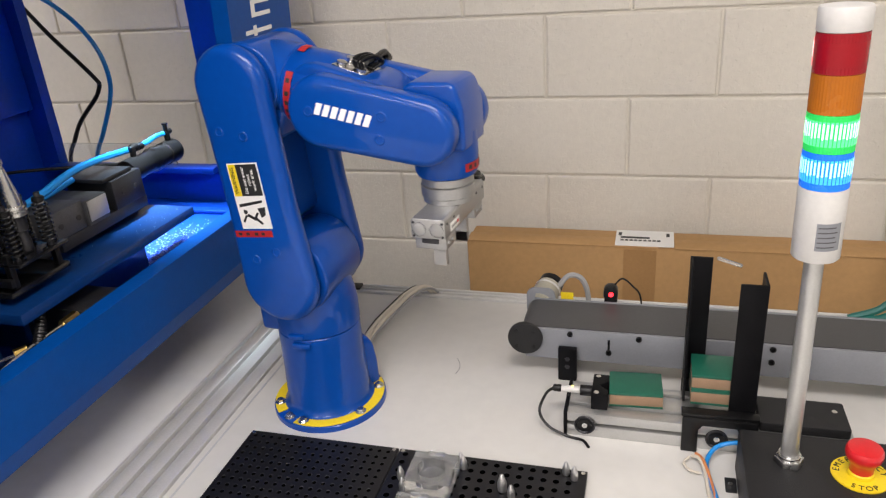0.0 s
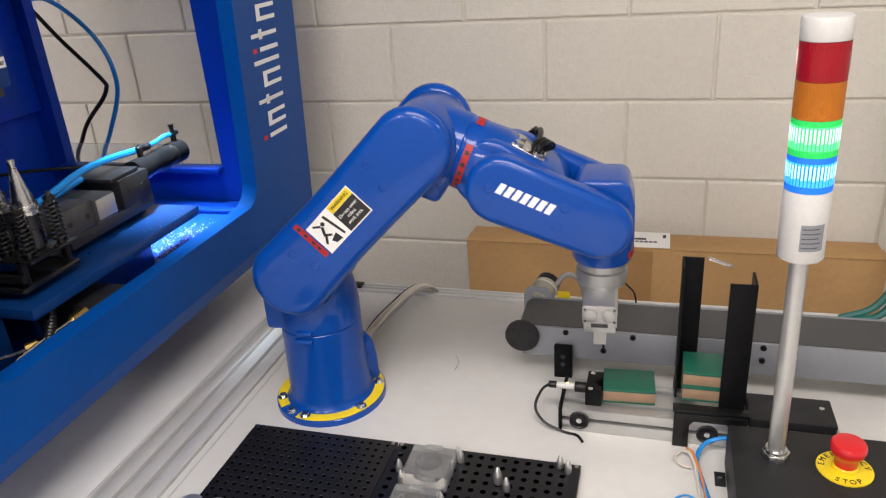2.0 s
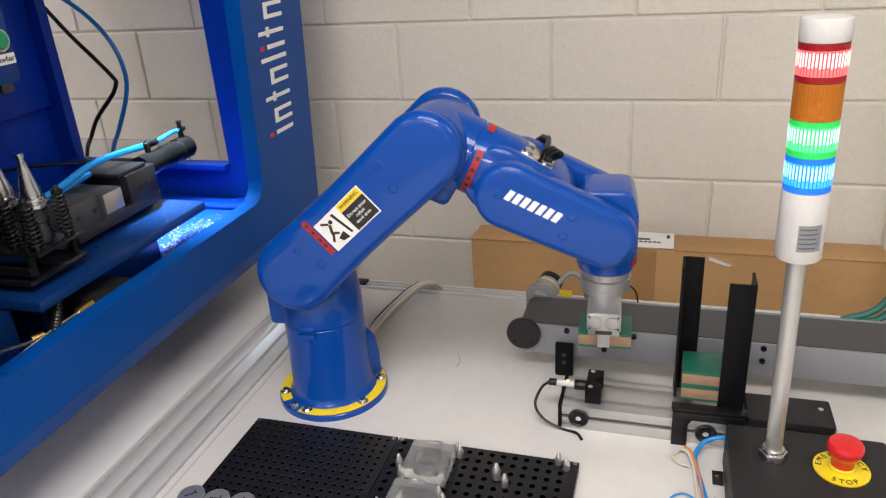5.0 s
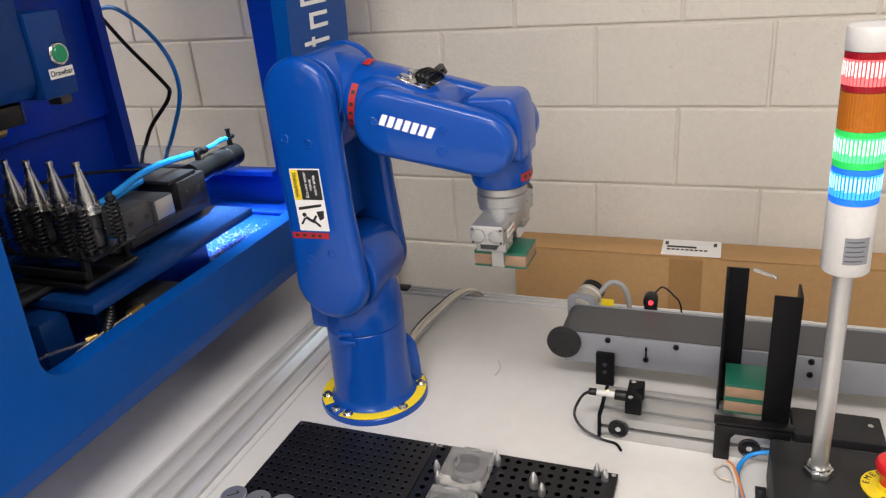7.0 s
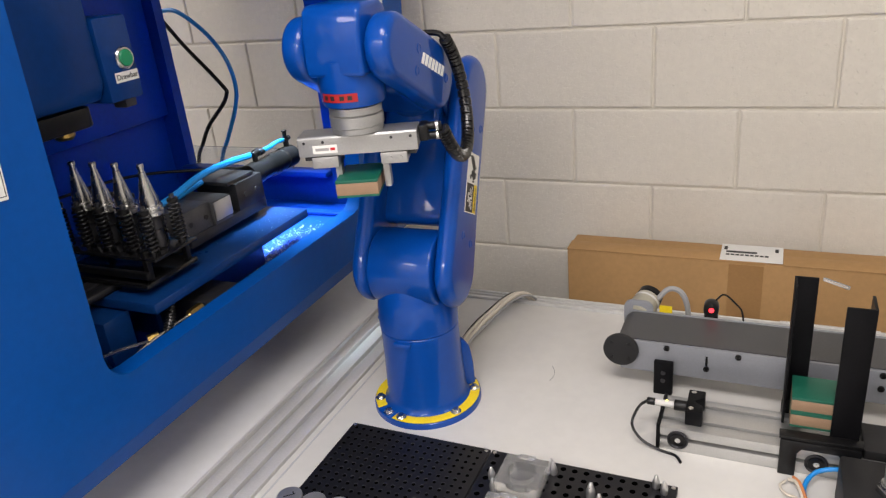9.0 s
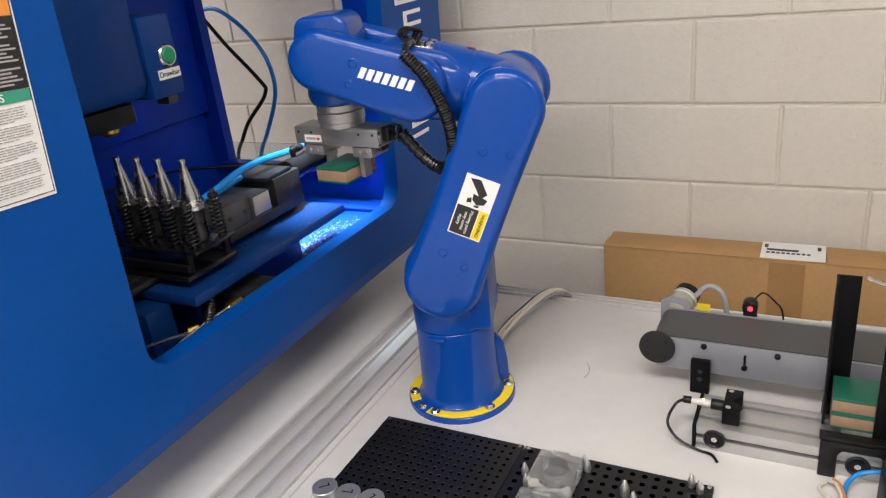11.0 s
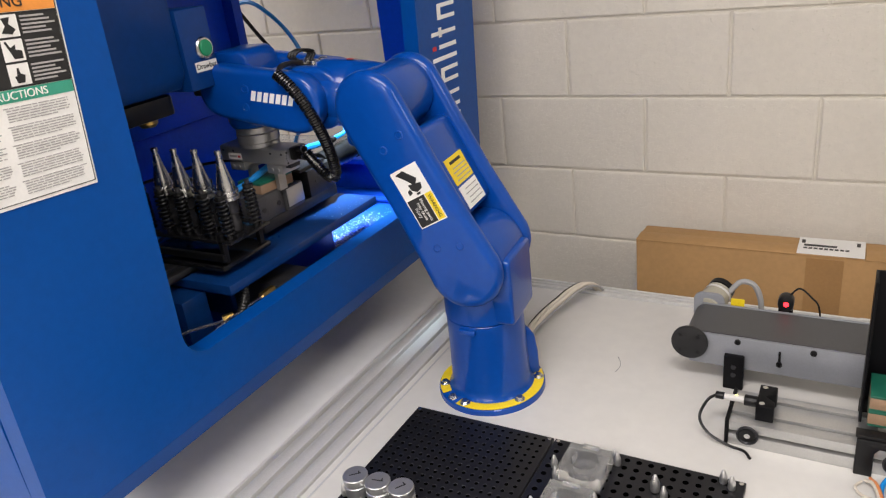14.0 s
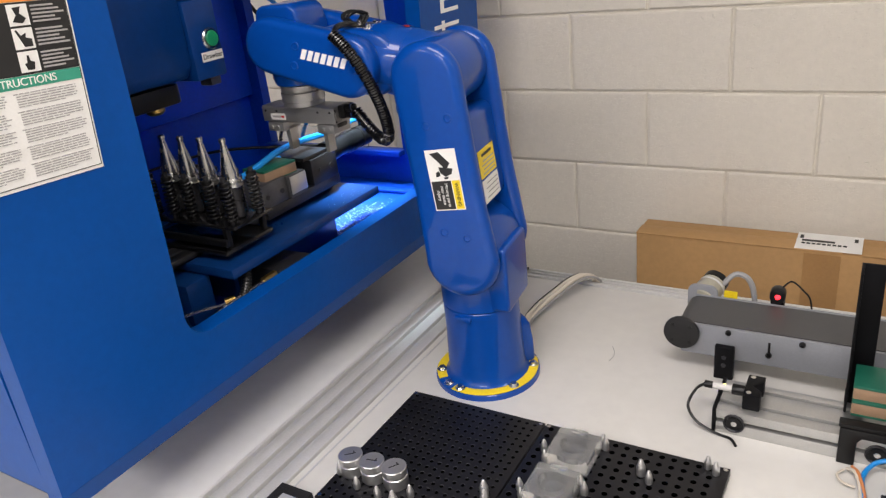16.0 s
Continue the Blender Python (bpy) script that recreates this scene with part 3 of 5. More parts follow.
    for k in range(4):
        z = -0.0104 + 0.0052 * k
        prof += [(0.0074, z), (0.0102, z + 0.0010), (0.0102, z + 0.0032), (0.0074, z + 0.0042)]
    link = part("conduit_link", lathe(bm_new(), prof, 14), GLOSS_BLACK, r, "black corrugated cable conduit")
    links = [link] + [again(link, Matrix.Identity(4)) for _ in range(CONDUIT_LINKS - 1)]

    wrist = part("wrist", slab(bm_new(), [(-0.048, -0.035), (0.046, -0.035), (0.046, 0.02), (0.038, 0.052), (0.028, 0.060), (-0.030, 0.060), (-0.044, 0.050), (-0.05, 0.02)], -0.0445, 0.0445, "y"), ROBOT_BLUE, r, bevel=0.010, segs=4)
    part("wrist_cylinder", lathe(bm_new(), [(0.047, -0.015), (0.0475, -0.045), (0.046, -0.072), (0.043, -0.0785), (0.036, -0.0795)], 44), ROBOT_BLUE, wrist)
    part("red_mark", arc_strip(bm_new(), -0.069, -0.057, 0.0475, -35, 35, "z"), RED_TAPE, wrist, "red axis mark strip")
    for a in (-28, -14, 4, 18):
        part("mark_print", arc_strip(bm_new(), -0.066, -0.060, 0.0479, a, a + 8, "z", 3), INK, wrist, "black axis print")

    grip = part("gripper", slab(bm_new(), [(-0.0255, -0.1485), (0.0255, -0.1485), (0.0255, -0.1215), (0.0225, -0.1185), (-0.0225, -0.1185), (-0.0255, -0.1215)], -0.0875, 0.0875, "y"), GRIP_ALU, r, "silver two-finger parallel gripper", bevel=0.0015)
    part("tool_flange", lathe(bm_new(), [(0.034, -0.0795), (0.0385, -0.081), (0.0385, -0.091), (0.036, -0.0925), (0.0395, -0.094), (0.0395, -0.109), (0.0375, -0.1105), (0.0375, -0.1182)], 40), GRIP_ALU, grip, "turned aluminium flange")
    # dark strip stands for the shaded slit under the gripper body
    part("slot", box(bm_new(), -0.012, 0.012, -0.078, 0.078, -0.1500, -0.1483), DARK_STEEL, grip)
    for s in (-1, 1):
        for x in (-0.013, 0.013):
            part("end_cap", rod(bm_new(), (x, s * 0.0874, -0.1345), (x, s * 0.0885, -0.1345), 0.0095, seg=24), GRIP_ALU, grip, "round end cap", bevel=0.0006)
            part("cap_ring", arc_strip(bm_new(), 0.0, 0.0007, 0.0104, 0, 360, "z", 28), DARK_STEEL, grip).matrix_basis = pose(x, s * 0.0876, -0.1345, -s * 90)
        for x in (-0.0215, 0.0215):
            for z in (-0.1245, -0.1445):
                part("end_screw", rod(bm_new(), (x, s * 0.0874, z), (x, s * 0.0882, z), 0.0019, seg=10), DARK_STEEL, grip)
        part("slide_block", box(bm_new(), -0.0125, 0.0125, *sorted((s * 0.058, s * 0.083)), -0.1575, -0.1502), DARK_STEEL, grip, "dark slide block", bevel=0.0008)
        for y in (0.078, 0.05):
            part("side_screw", rod(bm_new(), (0.0254, s * y, -0.1275), (0.0260, s * y, -0.1275), 0.0022, seg=12), DARK_STEEL, grip)
            part("side_screw", rod(bm_new(), (-0.0260, s * y, -0.1275), (-0.0254, s * y, -0.1275), 0.0022, seg=12), DARK_STEEL, grip)
    o = part("maker_label", box(bm_new(), 0.0255, 0.0260, -0.066, -0.030, -0.144, -0.132), PAPER, grip, "small white label")
    part("label_print", box(bm_new(), 0.0260, 0.0263, -0.062, -0.042, -0.140, -0.136), GREY_INK, grip)
    part("label_print", box(bm_new(), 0.0260, 0.0263, -0.040, -0.033, -0.140, -0.136), LOGO_RED, grip)
    bm = box(bm_new(), -0.016, 0.016, 0.089, 0.103, -0.14, -0.116)
    part("air_fitting", bm, BLACK, grip, "black air fitting", bevel=0.003)
    for z in (-0.12, -0.134):
        part("air_fitting", rod(bm_new(), (0.006, 0.1, z), (0.006, 0.122, z), 0.006, seg=14), BLACK, grip, "black air fitting", bevel=0.001)
        part("fitting_ring", rod(bm_new(), (0.006, 0.114, z), (0.006, 0.118, z), 0.0072, seg=14), STEEL, grip)
    fingers = []
    for s in (-1, 1):
        bm = box(bm_new(), -0.0235, 0.0235, *sorted((s * 0.031, s * 0.070)), -0.167, -0.1500)
        f = part("finger", bm, GRIP_ALU, grip, "silver gripper finger", bevel=0.0012)
        bm = box(bm_new(), -0.0095, 0.0095, *sorted((s * 0.031, s * 0.040)), -0.2055, -0.160)
        box(bm, -0.0095, 0.0095, *sorted((s * 0.031, s * 0.0335)), -0.2055, -0.19)
        me = f.data
        b2 = bm_new()
        b2.from_mesh(me)
        tmp = bpy.data.meshes.new("tmp")
        bmesh.ops.recalc_face_normals(bm, faces=bm.faces)
        bm.to_mesh(tmp)
        b2.from_mesh(tmp)
        for y in (0.045, 0.06):
            rod(b2, (0.0235, s * y, -0.159), (0.0255, s * y, -0.159), 0.0034, seg=12)
        b2.to_mesh(me)
        b2.free(), bm.free(), bpy.data.meshes.remove(tmp)
        fingers.append((s, f))
    return r, turret, arm, fore, wrist, grip, fingers, links


def smooth_joints():
    """The joints at every tenth of a second, on smooth curves through the rows."""
    rows = np.array(JOINTS)
    ts = rows[:, 0]
    d = np.diff(rows[:, 1:], axis=0) / np.diff(ts)[:, None]
    slope = np.zeros_like(rows[:, 1:])
    slope[1:-1] = np.where(d[:-1] * d[1:] > 0, 2 * d[:-1] * d[1:] / np.where(np.abs(d[:-1] + d[1:]) < 1e-9, 1, d[:-1] + d[1:]), 0)
    slope[0], slope[-1] = d[0], d[-1]
    out = []
    for k in range(161):
        t = k / 10
        i = min(int(np.searchsorted(ts, t, "right")) - 1, len(ts) - 2)
        h = ts[i + 1] - ts[i]
        u = (t - ts[i]) / h
        v = (2 * u ** 3 - 3 * u ** 2 + 1) * rows[i, 1:] + (u ** 3 - 2 * u ** 2 + u) * h * slope[i] + (3 * u ** 2 - 2 * u ** 3) * rows[i + 1, 1:] + (u ** 3 - u ** 2) * h * slope[i + 1]
        out.append((t, *[float(a) for a in v]))
    return out


def arm_poses(s, lean, rise):
    """Poses of turret, lower arm, forearm and wrist in the robot's own space."""
    turn = pose(0, 0, 0, 0, 0, s)
    l, u = radians(lean), radians(rise)
    ex, ez = R_L * math.sin(l), R_H + R_L * math.cos(l)
    bx, bz = ex + R_D4 * math.cos(u) - R_A3 * math.sin(u), ez + R_D4 * math.sin(u) + R_A3 * math.cos(u)
    return turn, turn @ pose(0, 0, R_H, 0, lean, 0), turn @ pose(ex, 0, ez, 0, -rise, 0), turn @ pose(bx, 0, bz)


# ---- the milling machine ----


def mill():
    m = thing("milling_machine", "blue enclosed benchtop milling machine with an open front", "milling machine", (-0.62, 0, ZT))
    off = Matrix.Translation((0.62, 0, -ZT))

    def add(name, bm, mat, label="", bevel=0.0, segs=2, parent=None):
        o = part(name, bm, mat, parent or m, label, bevel, segs)
        if parent is None:
            o.matrix_basis = off
        return o

    # front panel with its rounded opening, cut as a ring of quads
    y0, y1, z0, z1 = -0.69, 0.548, 1.030, 2.05
    hole = rounded(-0.440, 0.292, 1.129, 2.0, 0.045, 8)
    bm = bm_new()
    def ring(out):
        return [bm.verts.new(panel_at(y, z, out)) for y, z in hole]
    def edge(out):
        vs = []
        cy, cz = (-0.440 + 0.292) / 2, 1.57
        for y, z in hole:
            # the point of the outer rectangle on the ray from the middle
            dy, dz = y - cy, z - cz
            k = min(((y1 if dy > 0 else y0) - cy) / dy if dy else 9e9, ((z1 if dz > 0 else z0) - cz) / dz if dz else 9e9)
            vs.append([cy + dy * k, cz + dz * k])
        for corner in ((y1, z1), (y0, z1), (y0, z0), (y1, z0)):
            i = min(range(len(vs)), key=lambda j: (vs[j][0] - corner[0]) ** 2 + (vs[j][1] - corner[1]) ** 2)
            vs[i] = list(corner)
        return [bm.verts.new(panel_at(y, z, out)) for y, z in vs]
    hf, hb, ef, eb = ring(0), ring(-0.035), edge(0), edge(-0.035)
    n = len(hole)
    for i in range(n):
        j = (i + 1) % n
        for q in ((hf[i], hf[j], ef[j], ef[i]), (hb[j], hb[i], eb[i], eb[j]), (hf[j], hf[i], hb[i], hb[j]), (ef[i], ef[j], eb[j], eb[i])):
            bm.faces.new(q)
    panel = add("front_panel", bm, MILL_BLUE)
    lip = [panel_at(0, z0, 0.0), panel_at(0, z0, -0.035), (MILL_X - 0.045, 0, z0 - 0.034), (MILL_X - 0.016, 0, z0 - 0.034)]
    add("bottom_lip", slab(bm_new(), [(q[0], q[2] - 0.0005) for q in lip], y0, y1, "y"), MILL_BLUE)
    # enclosure
    add("back_wall", box(bm_new(), -1.02, -1.0, -0.69, 0.548, 1.03, 2.05), MILL_INNER)
    for d in ((-0.478, -0.30, 0.50, 0.53, 1.03, 2.05), (-1.0, -0.945, 0.50, 0.53, 1.03, 2.05), (-0.945, -0.478, 0.50, 0.53, 1.03, 1.135), (-0.945, -0.478, 0.50, 0.53, 1.8, 2.05)):
        add("far_wall_panel", box(bm_new(), *d), MILL_INNER)
    add("window_ledge", box(bm_new(), -0.95, -0.472, 0.470, 0.499, 1.128, 1.142), MILL_INNER, bevel=0.002)
    w = add("window_pane", box(bm_new(), -0.93, -0.60, 0.512, 0.516, 1.136, 1.19), PANE, "clear acrylic splash guard")
    w.visible_shadow = False
    add("near_side_wall", box(bm_new(), -1.0, -0.302, -0.69, -0.66, 1.03, 2.05), MILL_BLUE)
    add("roof", box(bm_new(), -1.02, -0.285, -0.69, 0.548, 2.06, 2.09), MILL_BLUE)
    add("chip_tray", box(bm_new(), -0.99, -0.302, -0.655, 0.497, 1.035, 1.05), MILL_INNER, "blue chip tray strewn with pale chips")
    add("tray_ledge", box(bm_new(), -0.60, -0.305, 0.405, 0.43, 1.0505, 1.060), MILL_INNER, bevel=0.003)
    add("base", box(bm_new(), -0.98, -0.50, -0.6, 0.46, ZT, 1.03), NAVY, bevel=0.01)
    for y in (-0.55, 0.42):
        add("foot", box(bm_new(), -0.56, -0.49, y - 0.03, y + 0.03, ZT, ZT + 0.1), BLACK, bevel=0.004)
    # column, saddle and table
    add("column", box(bm_new(), -0.97, -0.80, -0.42, -0.12, 1.05, 2.04), NAVY, bevel=0.01)
    add("back_cover", box(bm_new(), -0.985, -0.975, -0.655, 0.497, 1.283, 2.045), MILL_INNER, bevel=0.002)
    add("saddle", box(bm_new(), -0.78, -0.42, -0.20, 0.12, 1.052, 1.15), NAVY, bevel=0.006)
    add("way_block", box(bm_new(), -0.50, -0.29, -0.19, -0.105, 1.055, 1.128), DARK_STEEL, bevel=0.004)
    add("way_block", box(bm_new(), -0.56, -0.39, -0.33, -0.275, 1.055, 1.150), NAVY, bevel=0.004)
    add("table_plate", box(bm_new(), -0.62, -0.318, -0.285, 0.158, 1.153, 1.171), NAVY, "dark blue machine table plate", bevel=0.0025)
    bm = bm_new()
    for x0, x1 in ((-0.56, -0.532), (-0.524, -0.496), (-0.488, -0.46), (-0.452, -0.428)):
        box(bm, x0, x1, -0.32, 0.14, 1.1713, 1.184)
    box(bm, -0.56, -0.428, -0.32, 0.14, 1.1712, 1.176)
    add("slotted_table", bm, DARK_STEEL, "dark slotted machine table", bevel=0.0012)
    # spindle head
    head = add("spindle_head", slab(bm_new(), [(-0.80, 1.50), (-0.66, 1.44), (-0.435, 1.475), (-0.42, 1.50), (-0.42, 2.0), (-0.80, 2.0)], -0.335, -0.175, "y"), HEAD_BLUE, bevel=0.005)
    add("spindle_nose", slab(bm_new(), rounded(-0.56, -0.44, -0.32, -0.19, 0.02), 1.438, 1.47, "z"), BLACK, bevel=0.003)
    add("spindle", lathe(bm_new(), [(0.012, 1.425), (0.016, 1.43), (0.016, 1.45)], 20, pose(-0.47, -0.235, 0)), BRASS)
    sw = add("switch_box", box(bm_new(), -0.50, -0.415, -0.174, -0.105, 1.468, 1.60), HEAD_BLUE, bevel=0.004)
    add("cable_clip", box(bm_new(), -0.47, -0.44, -0.125, -0.10, 1.45, 1.467), GREY_CAST, bevel=0.003)
    bz, by = 1.534, -0.13
    add("button_ring", lathe(bm_new(), [(0.0185, 0), (0.0185, 0.003), (0.0165, 0.0055), (0.014, 0.0055), (0.014, 0.001)], 28, pose(-0.4148, by, bz, 0, 90, 0)), STEEL, "chrome button ring")
    add("push_button", lathe(bm_new(), [(0.0135, 0), (0.0135, 0.007), (0.012, 0.0085)], 28, pose(-0.4148, by, bz, 0, 90, 0)), BUTTON_GREEN, "green push button")
    bm = box(bm_new(), -0.4149, -0.4139, -0.156, -0.108, 1.497, 1.513)
    add("switch_label", bm, PAPER, "small white label reading Drawbar")
    text("label_words", "Drawbar", 0.0125, INK, m, off @ plane((-0.4136, -0.132, 1.505), (0, 1, 0), (0, 0, 1)))
    # maker's name up the post: plain white bars with red dots
    mp = off @ plane(panel_at(0.403, 1.442, 0.0006), (0.045, 0, 1), (0, -1, 0)) @ Matrix.Diagonal((1.28, 2.35, 1, 1))
    letters, dots, x = [], [], -0.150
    for w, tall, dot in ((0.007, 0, 1), (0.025, 0, 0), (0.016, 1, 0), (0.026, 0, 0), (0.007, 1, 0), (0.007, 0, 1), (0.016, 1, 0), (0.026, 0, 0), (0.024, 1, 0)):
        hi = 0.024 if tall else 0.011
        if w > 0.02:
            letters += [(x, x + 0.0065, -0.022, hi), (x + w - 0.0065, x + w, -0.022, hi), (x + 0.0064, x + w - 0.0064, hi - 0.0065, hi)]
        elif w > 0.01:
            letters += [(x + 0.004, x + 0.0105, -0.022, hi), (x, x + 0.016, 0.005, 0.0105)]
        else:
            letters += [(x, x + w, -0.022, hi)]
        if dot:
            dots.append((x, x + w, 0.0165, 0.0235))
        x += w + 0.0125
    for q in letters:
        bars("maker_mark", [q], LOGO_WHITE, m, mp, "plain white mark on the post")
    for q in dots:
        bars("maker_dot", [q], LOGO_RED, m, mp, "red square dot")
    # safety notice
    nm = off @ plane(panel_at(-0.600, 1.546, 0.0006), (0, 1, 0), (0.045, 0, 1)) @ pose(0, 0, 0, 0, 0, -3)
    up = Matrix.Translation((0, 0, 0.0006))
    bars("safety_notice", [(-0.095, 0.102, -0.108, 0.150)], PAPER, m, nm, "large printed safety notice with orange, black and green bands")
    bars("notice_border", [(-0.093, -0.0922, -0.104, 0.147), (0.099, 0.0998, -0.104, 0.147), (-0.0921, 0.0989, -0.104, -0.1032)], INK, m, nm @ up)
    bars("notice_band", [(-0.092, 0.0985, 0.098, 0.118)], ORANGE_INK, m, nm @ up)
    bars("notice_field", [(-0.092, 0.0985, 0.019, 0.0975)], INK, m, nm @ up)
    bars("notice_band", [(-0.092, 0.0985, 0.005, 0.0185)], GREEN_INK, m, nm @ up)
    text("notice_title", "SAFETY INSTRUCTIONS", 0.0125, PAPER, m, nm @ pose(0.0, 0.0117, 0.0016))
    text("notice_heading", "WARNING", 0.017, INK, m, nm @ pose(0.02, 0.108, 0.0016))
    pics, marks, lines = [], [], []
    for k in range(3):
        zc = 0.084 - 0.0255 * k
        pics.append((0.026, 0.050, zc - 0.0115, zc + 0.0115))
        shape = (((-0.006, 0.008), (0.004, 0.009), (0.001, 0.002), (0.008, -0.004), (0.003, -0.009), (-0.008, -0.007), (-0.003, 0.0)),
                 ((-0.009, 0.009), (-0.007, 0.010), (-0.003, 0.003), (0.003, 0.006), (0.002, 0.001), (0.009, -0.001), (0.009, -0.009), (-0.001, -0.009), (-0.004, -0.002)),
                 ((-0.002, 0.007), (0.000, 0.007), (0.001, 0.001), (0.006, -0.001), (0.004, -0.009), (-0.004, -0.009), (-0.006, -0.002), (-0.003, -0.001)))[k]
        marks.append([(0.038 + a, zc + b) for a, b in shape])
        for j in range(5):
            lines.append((0.054, 0.082 + 0.006 * ((j * 7 + k) % 3), zc + 0.0075 - 0.0042 * j, zc + 0.0095 - 0.0042 * j))
    bars("pictogram_field", pics, PAPER, m, nm @ up @ up), pictogram(marks, m, nm @ up @ up @ up), bars("print_line", lines, GREY_INK, m, nm @ up @ up)
    rnd, lines = random.Random(4), []
    for c0, c1 in ((-0.085, 0.002), (0.010, 0.093)):
        for j in range(34):
            if j % 7 == 6:
                continue
            zc, x, end = -0.0005 - 0.0029 * j, c0 + (0.003 if j % 7 else 0), c1 - rnd.uniform(0, 0.03 if j % 7 == 5 else 0.008)
            while x < end:
                w = min(rnd.uniform(0.004, 0.014), end - x)
                lines.append((x, x + w, zc - 0.0006, zc + 0.0006))
                x += w + 0.0016
    bars("print_line", lines, GREY_INK, m, nm @ up)
    # pipes and fittings below the table
    add("coolant_pipe", tube(bm_new(), [(-0.310, -0.364, 1.06), (-0.310, -0.364, 1.108), (-0.311, -0.352, 1.118), (-0.316, -0.29, 1.120), (-0.313, -0.215, 1.122)], 0.0035), STEEL, "bent steel pipe")
    add("coolant_pipe", tube(bm_new(), [(-0.40, -0.40, 1.105), (-0.365, -0.345, 1.112), (-0.325, -0.30, 1.115)], 0.003), STEEL, "bent steel pipe")
    add("brass_fitting", rod(bm_new(), (-0.314, -0.225, 1.122), (-0.312, -0.195, 1.124), 0.008, seg=6), BRASS, "brass pipe fitting")
    add("brass_fitting", rod(bm_new(), (-0.330, -0.305, 1.117), (-0.320, -0.29, 1.118), 0.008, seg=6), BRASS, "brass pipe fitting")
    add("spring_hose", tube(bm_new(), [(-0.300, -0.320, 1.085), (-0.308, -0.290, 1.110), (-0.330, -0.25, 1.128), (-0.36, -0.215, 1.15)], 0.0075, 10, 14, 0.002), BLACK, "black ribbed hose")
    # hoses behind and beside
    add("blue_air_hose", tube(bm_new(), [(-0.60, -0.20, 1.19), (-0.52, -0.145, 1.235), (-0.44, -0.092, 1.271), (-0.43, -0.011, 1.291), (-0.43, 0.061, 1.293), (-0.43, 0.147, 1.286)], 0.0065), BLUE_HOSE, "bright blue air hose")
    add("blue_air_hose", tube(bm_new(), [(-0.425, 0.160, 1.287), (-0.425, 0.200, 1.286), (-0.424, 0.235, 1.290), (-0.423, 0.262, 1.288)], 0.0048), BLUE_HOSE, "bright blue air hose")
    add("blue_air_hose", tube(bm_new(), [(-0.58, -0.20, 1.18), (-0.53, -0.14, 1.215), (-0.48, -0.09, 1.245), (-0.46, -0.03, 1.262), (-0.455, 0.02, 1.27)], 0.006), BLUE_HOSE, "bright blue air hose")
    add("blue_air_hose", tube(bm_new(), [(-0.78, -0.20, 1.42), (-0.76, -0.17, 1.34), (-0.73, -0.14, 1.25), (-0.72, -0.12, 1.18)], 0.006), BLUE_HOSE, "bright blue air hose")
    add("black_hose", tube(bm_new(), [(-0.80, -0.10, 1.24), (-0.70, 0.06, 1.255), (-0.58, 0.16, 1.245), (-0.5, 0.2, 1.24)], 0.0035), BLACK)
    return m


def wall_cables():
    a = thing("air_hose", "bright blue air hose hanging behind the machine window", "hose", (-0.80, 0.6, 0.9))
    o = part("hose", tube(bm_new(), [(-1.08, 0.60, 1.535), (-1.022, 0.60, 1.546), (-0.961, 0.60, 1.543), (-0.881, 0.60, 1.487), (-0.827, 0.60, 1.415), (-0.811, 0.60, 1.339), (-0.827, 0.60, 1.278), (-0.871, 0.60, 1.197), (-0.912, 0.60, 1.126), (-0.95, 0.60, 1.0), (-0.95, 0.60, 0.9)], 0.006), BLUE_HOSE, a)
    b = thing("power_cable", "black power cable hanging behind the machine window", "cable", (-0.85, 0.62, 0.9))
    p = part("cable", tube(bm_new(), [(-1.09, 0.60, 1.60), (-1.023, 0.60, 1.5256), (-0.958, 0.60, 1.448), (-0.8916, 0.60, 1.379), (-0.850, 0.60, 1.332), (-0.8475, 0.60, 1.318), (-0.868, 0.60, 1.2877), (-0.936, 0.60, 1.224), (-0.975, 0.60, 1.167), (-1.0, 0.60, 1.123), (-1.03, 0.60, 1.0), (-1.03, 0.60, 0.9)], 0.0058), BLACK, b)
    o.matrix_basis, p.matrix_basis = Matrix.Translation((0.80, -0.6, -0.9)), Matrix.Translation((0.85, -0.62, -0.9))


def chips():
    rnd = random.Random(7)
    bm = bm_new()
    for _ in range(900):
        y = rnd.gauss(0.19, 0.09)
        x = rnd.gauss(-0.42, 0.05)
        if not (-0.06 < y < 0.38 and -0.55 < x < -0.31):
            continue
        s = rnd.uniform(0.0012, 0.004)
        q = pose(x, y, 1.0515, rnd.uniform(0, 60), rnd.uniform(0, 60), rnd.uniform(0, 360))
        vs = [bm.verts.new(q @ Vector(c)) for c in ((-s, -s * 0.5, 0), (s, -s * 0.4, 0), (s * 0.3, s * 0.6, 0.0006), (0, 0, s * 0.5))]
        for f in ((0, 1, 2), (0, 1, 3), (1, 2, 3), (2, 0, 3)):
            bm.faces.new([vs[i] for i in f])
    for _ in range(60):
        s = rnd.uniform(0.0005, 0.0011)
        x, y = rnd.uniform(-0.425, -0.325), rnd.gauss(0.08, 0.05)
        if y > 0.155:
            continue
        q = pose(x, y, 1.1716, 0, 0, rnd.uniform(0, 360))
        vs = [bm.verts.new(q @ Vector(c)) for c in ((-s, -s, 0), (s, -s, 0), (0, s, 0), (0, 0, s))]
        for f in ((0, 1, 2), (0, 1, 3), (1, 2, 3), (2, 0, 3)):
            bm.faces.new([vs[i] for i in f])
    ob = part("metal_chips", bm, CHIPS, None, kind="stuff")
    tagged(ob, "pale machining chips scattered in the blue tray", "chips")


VISE_X = -0.437


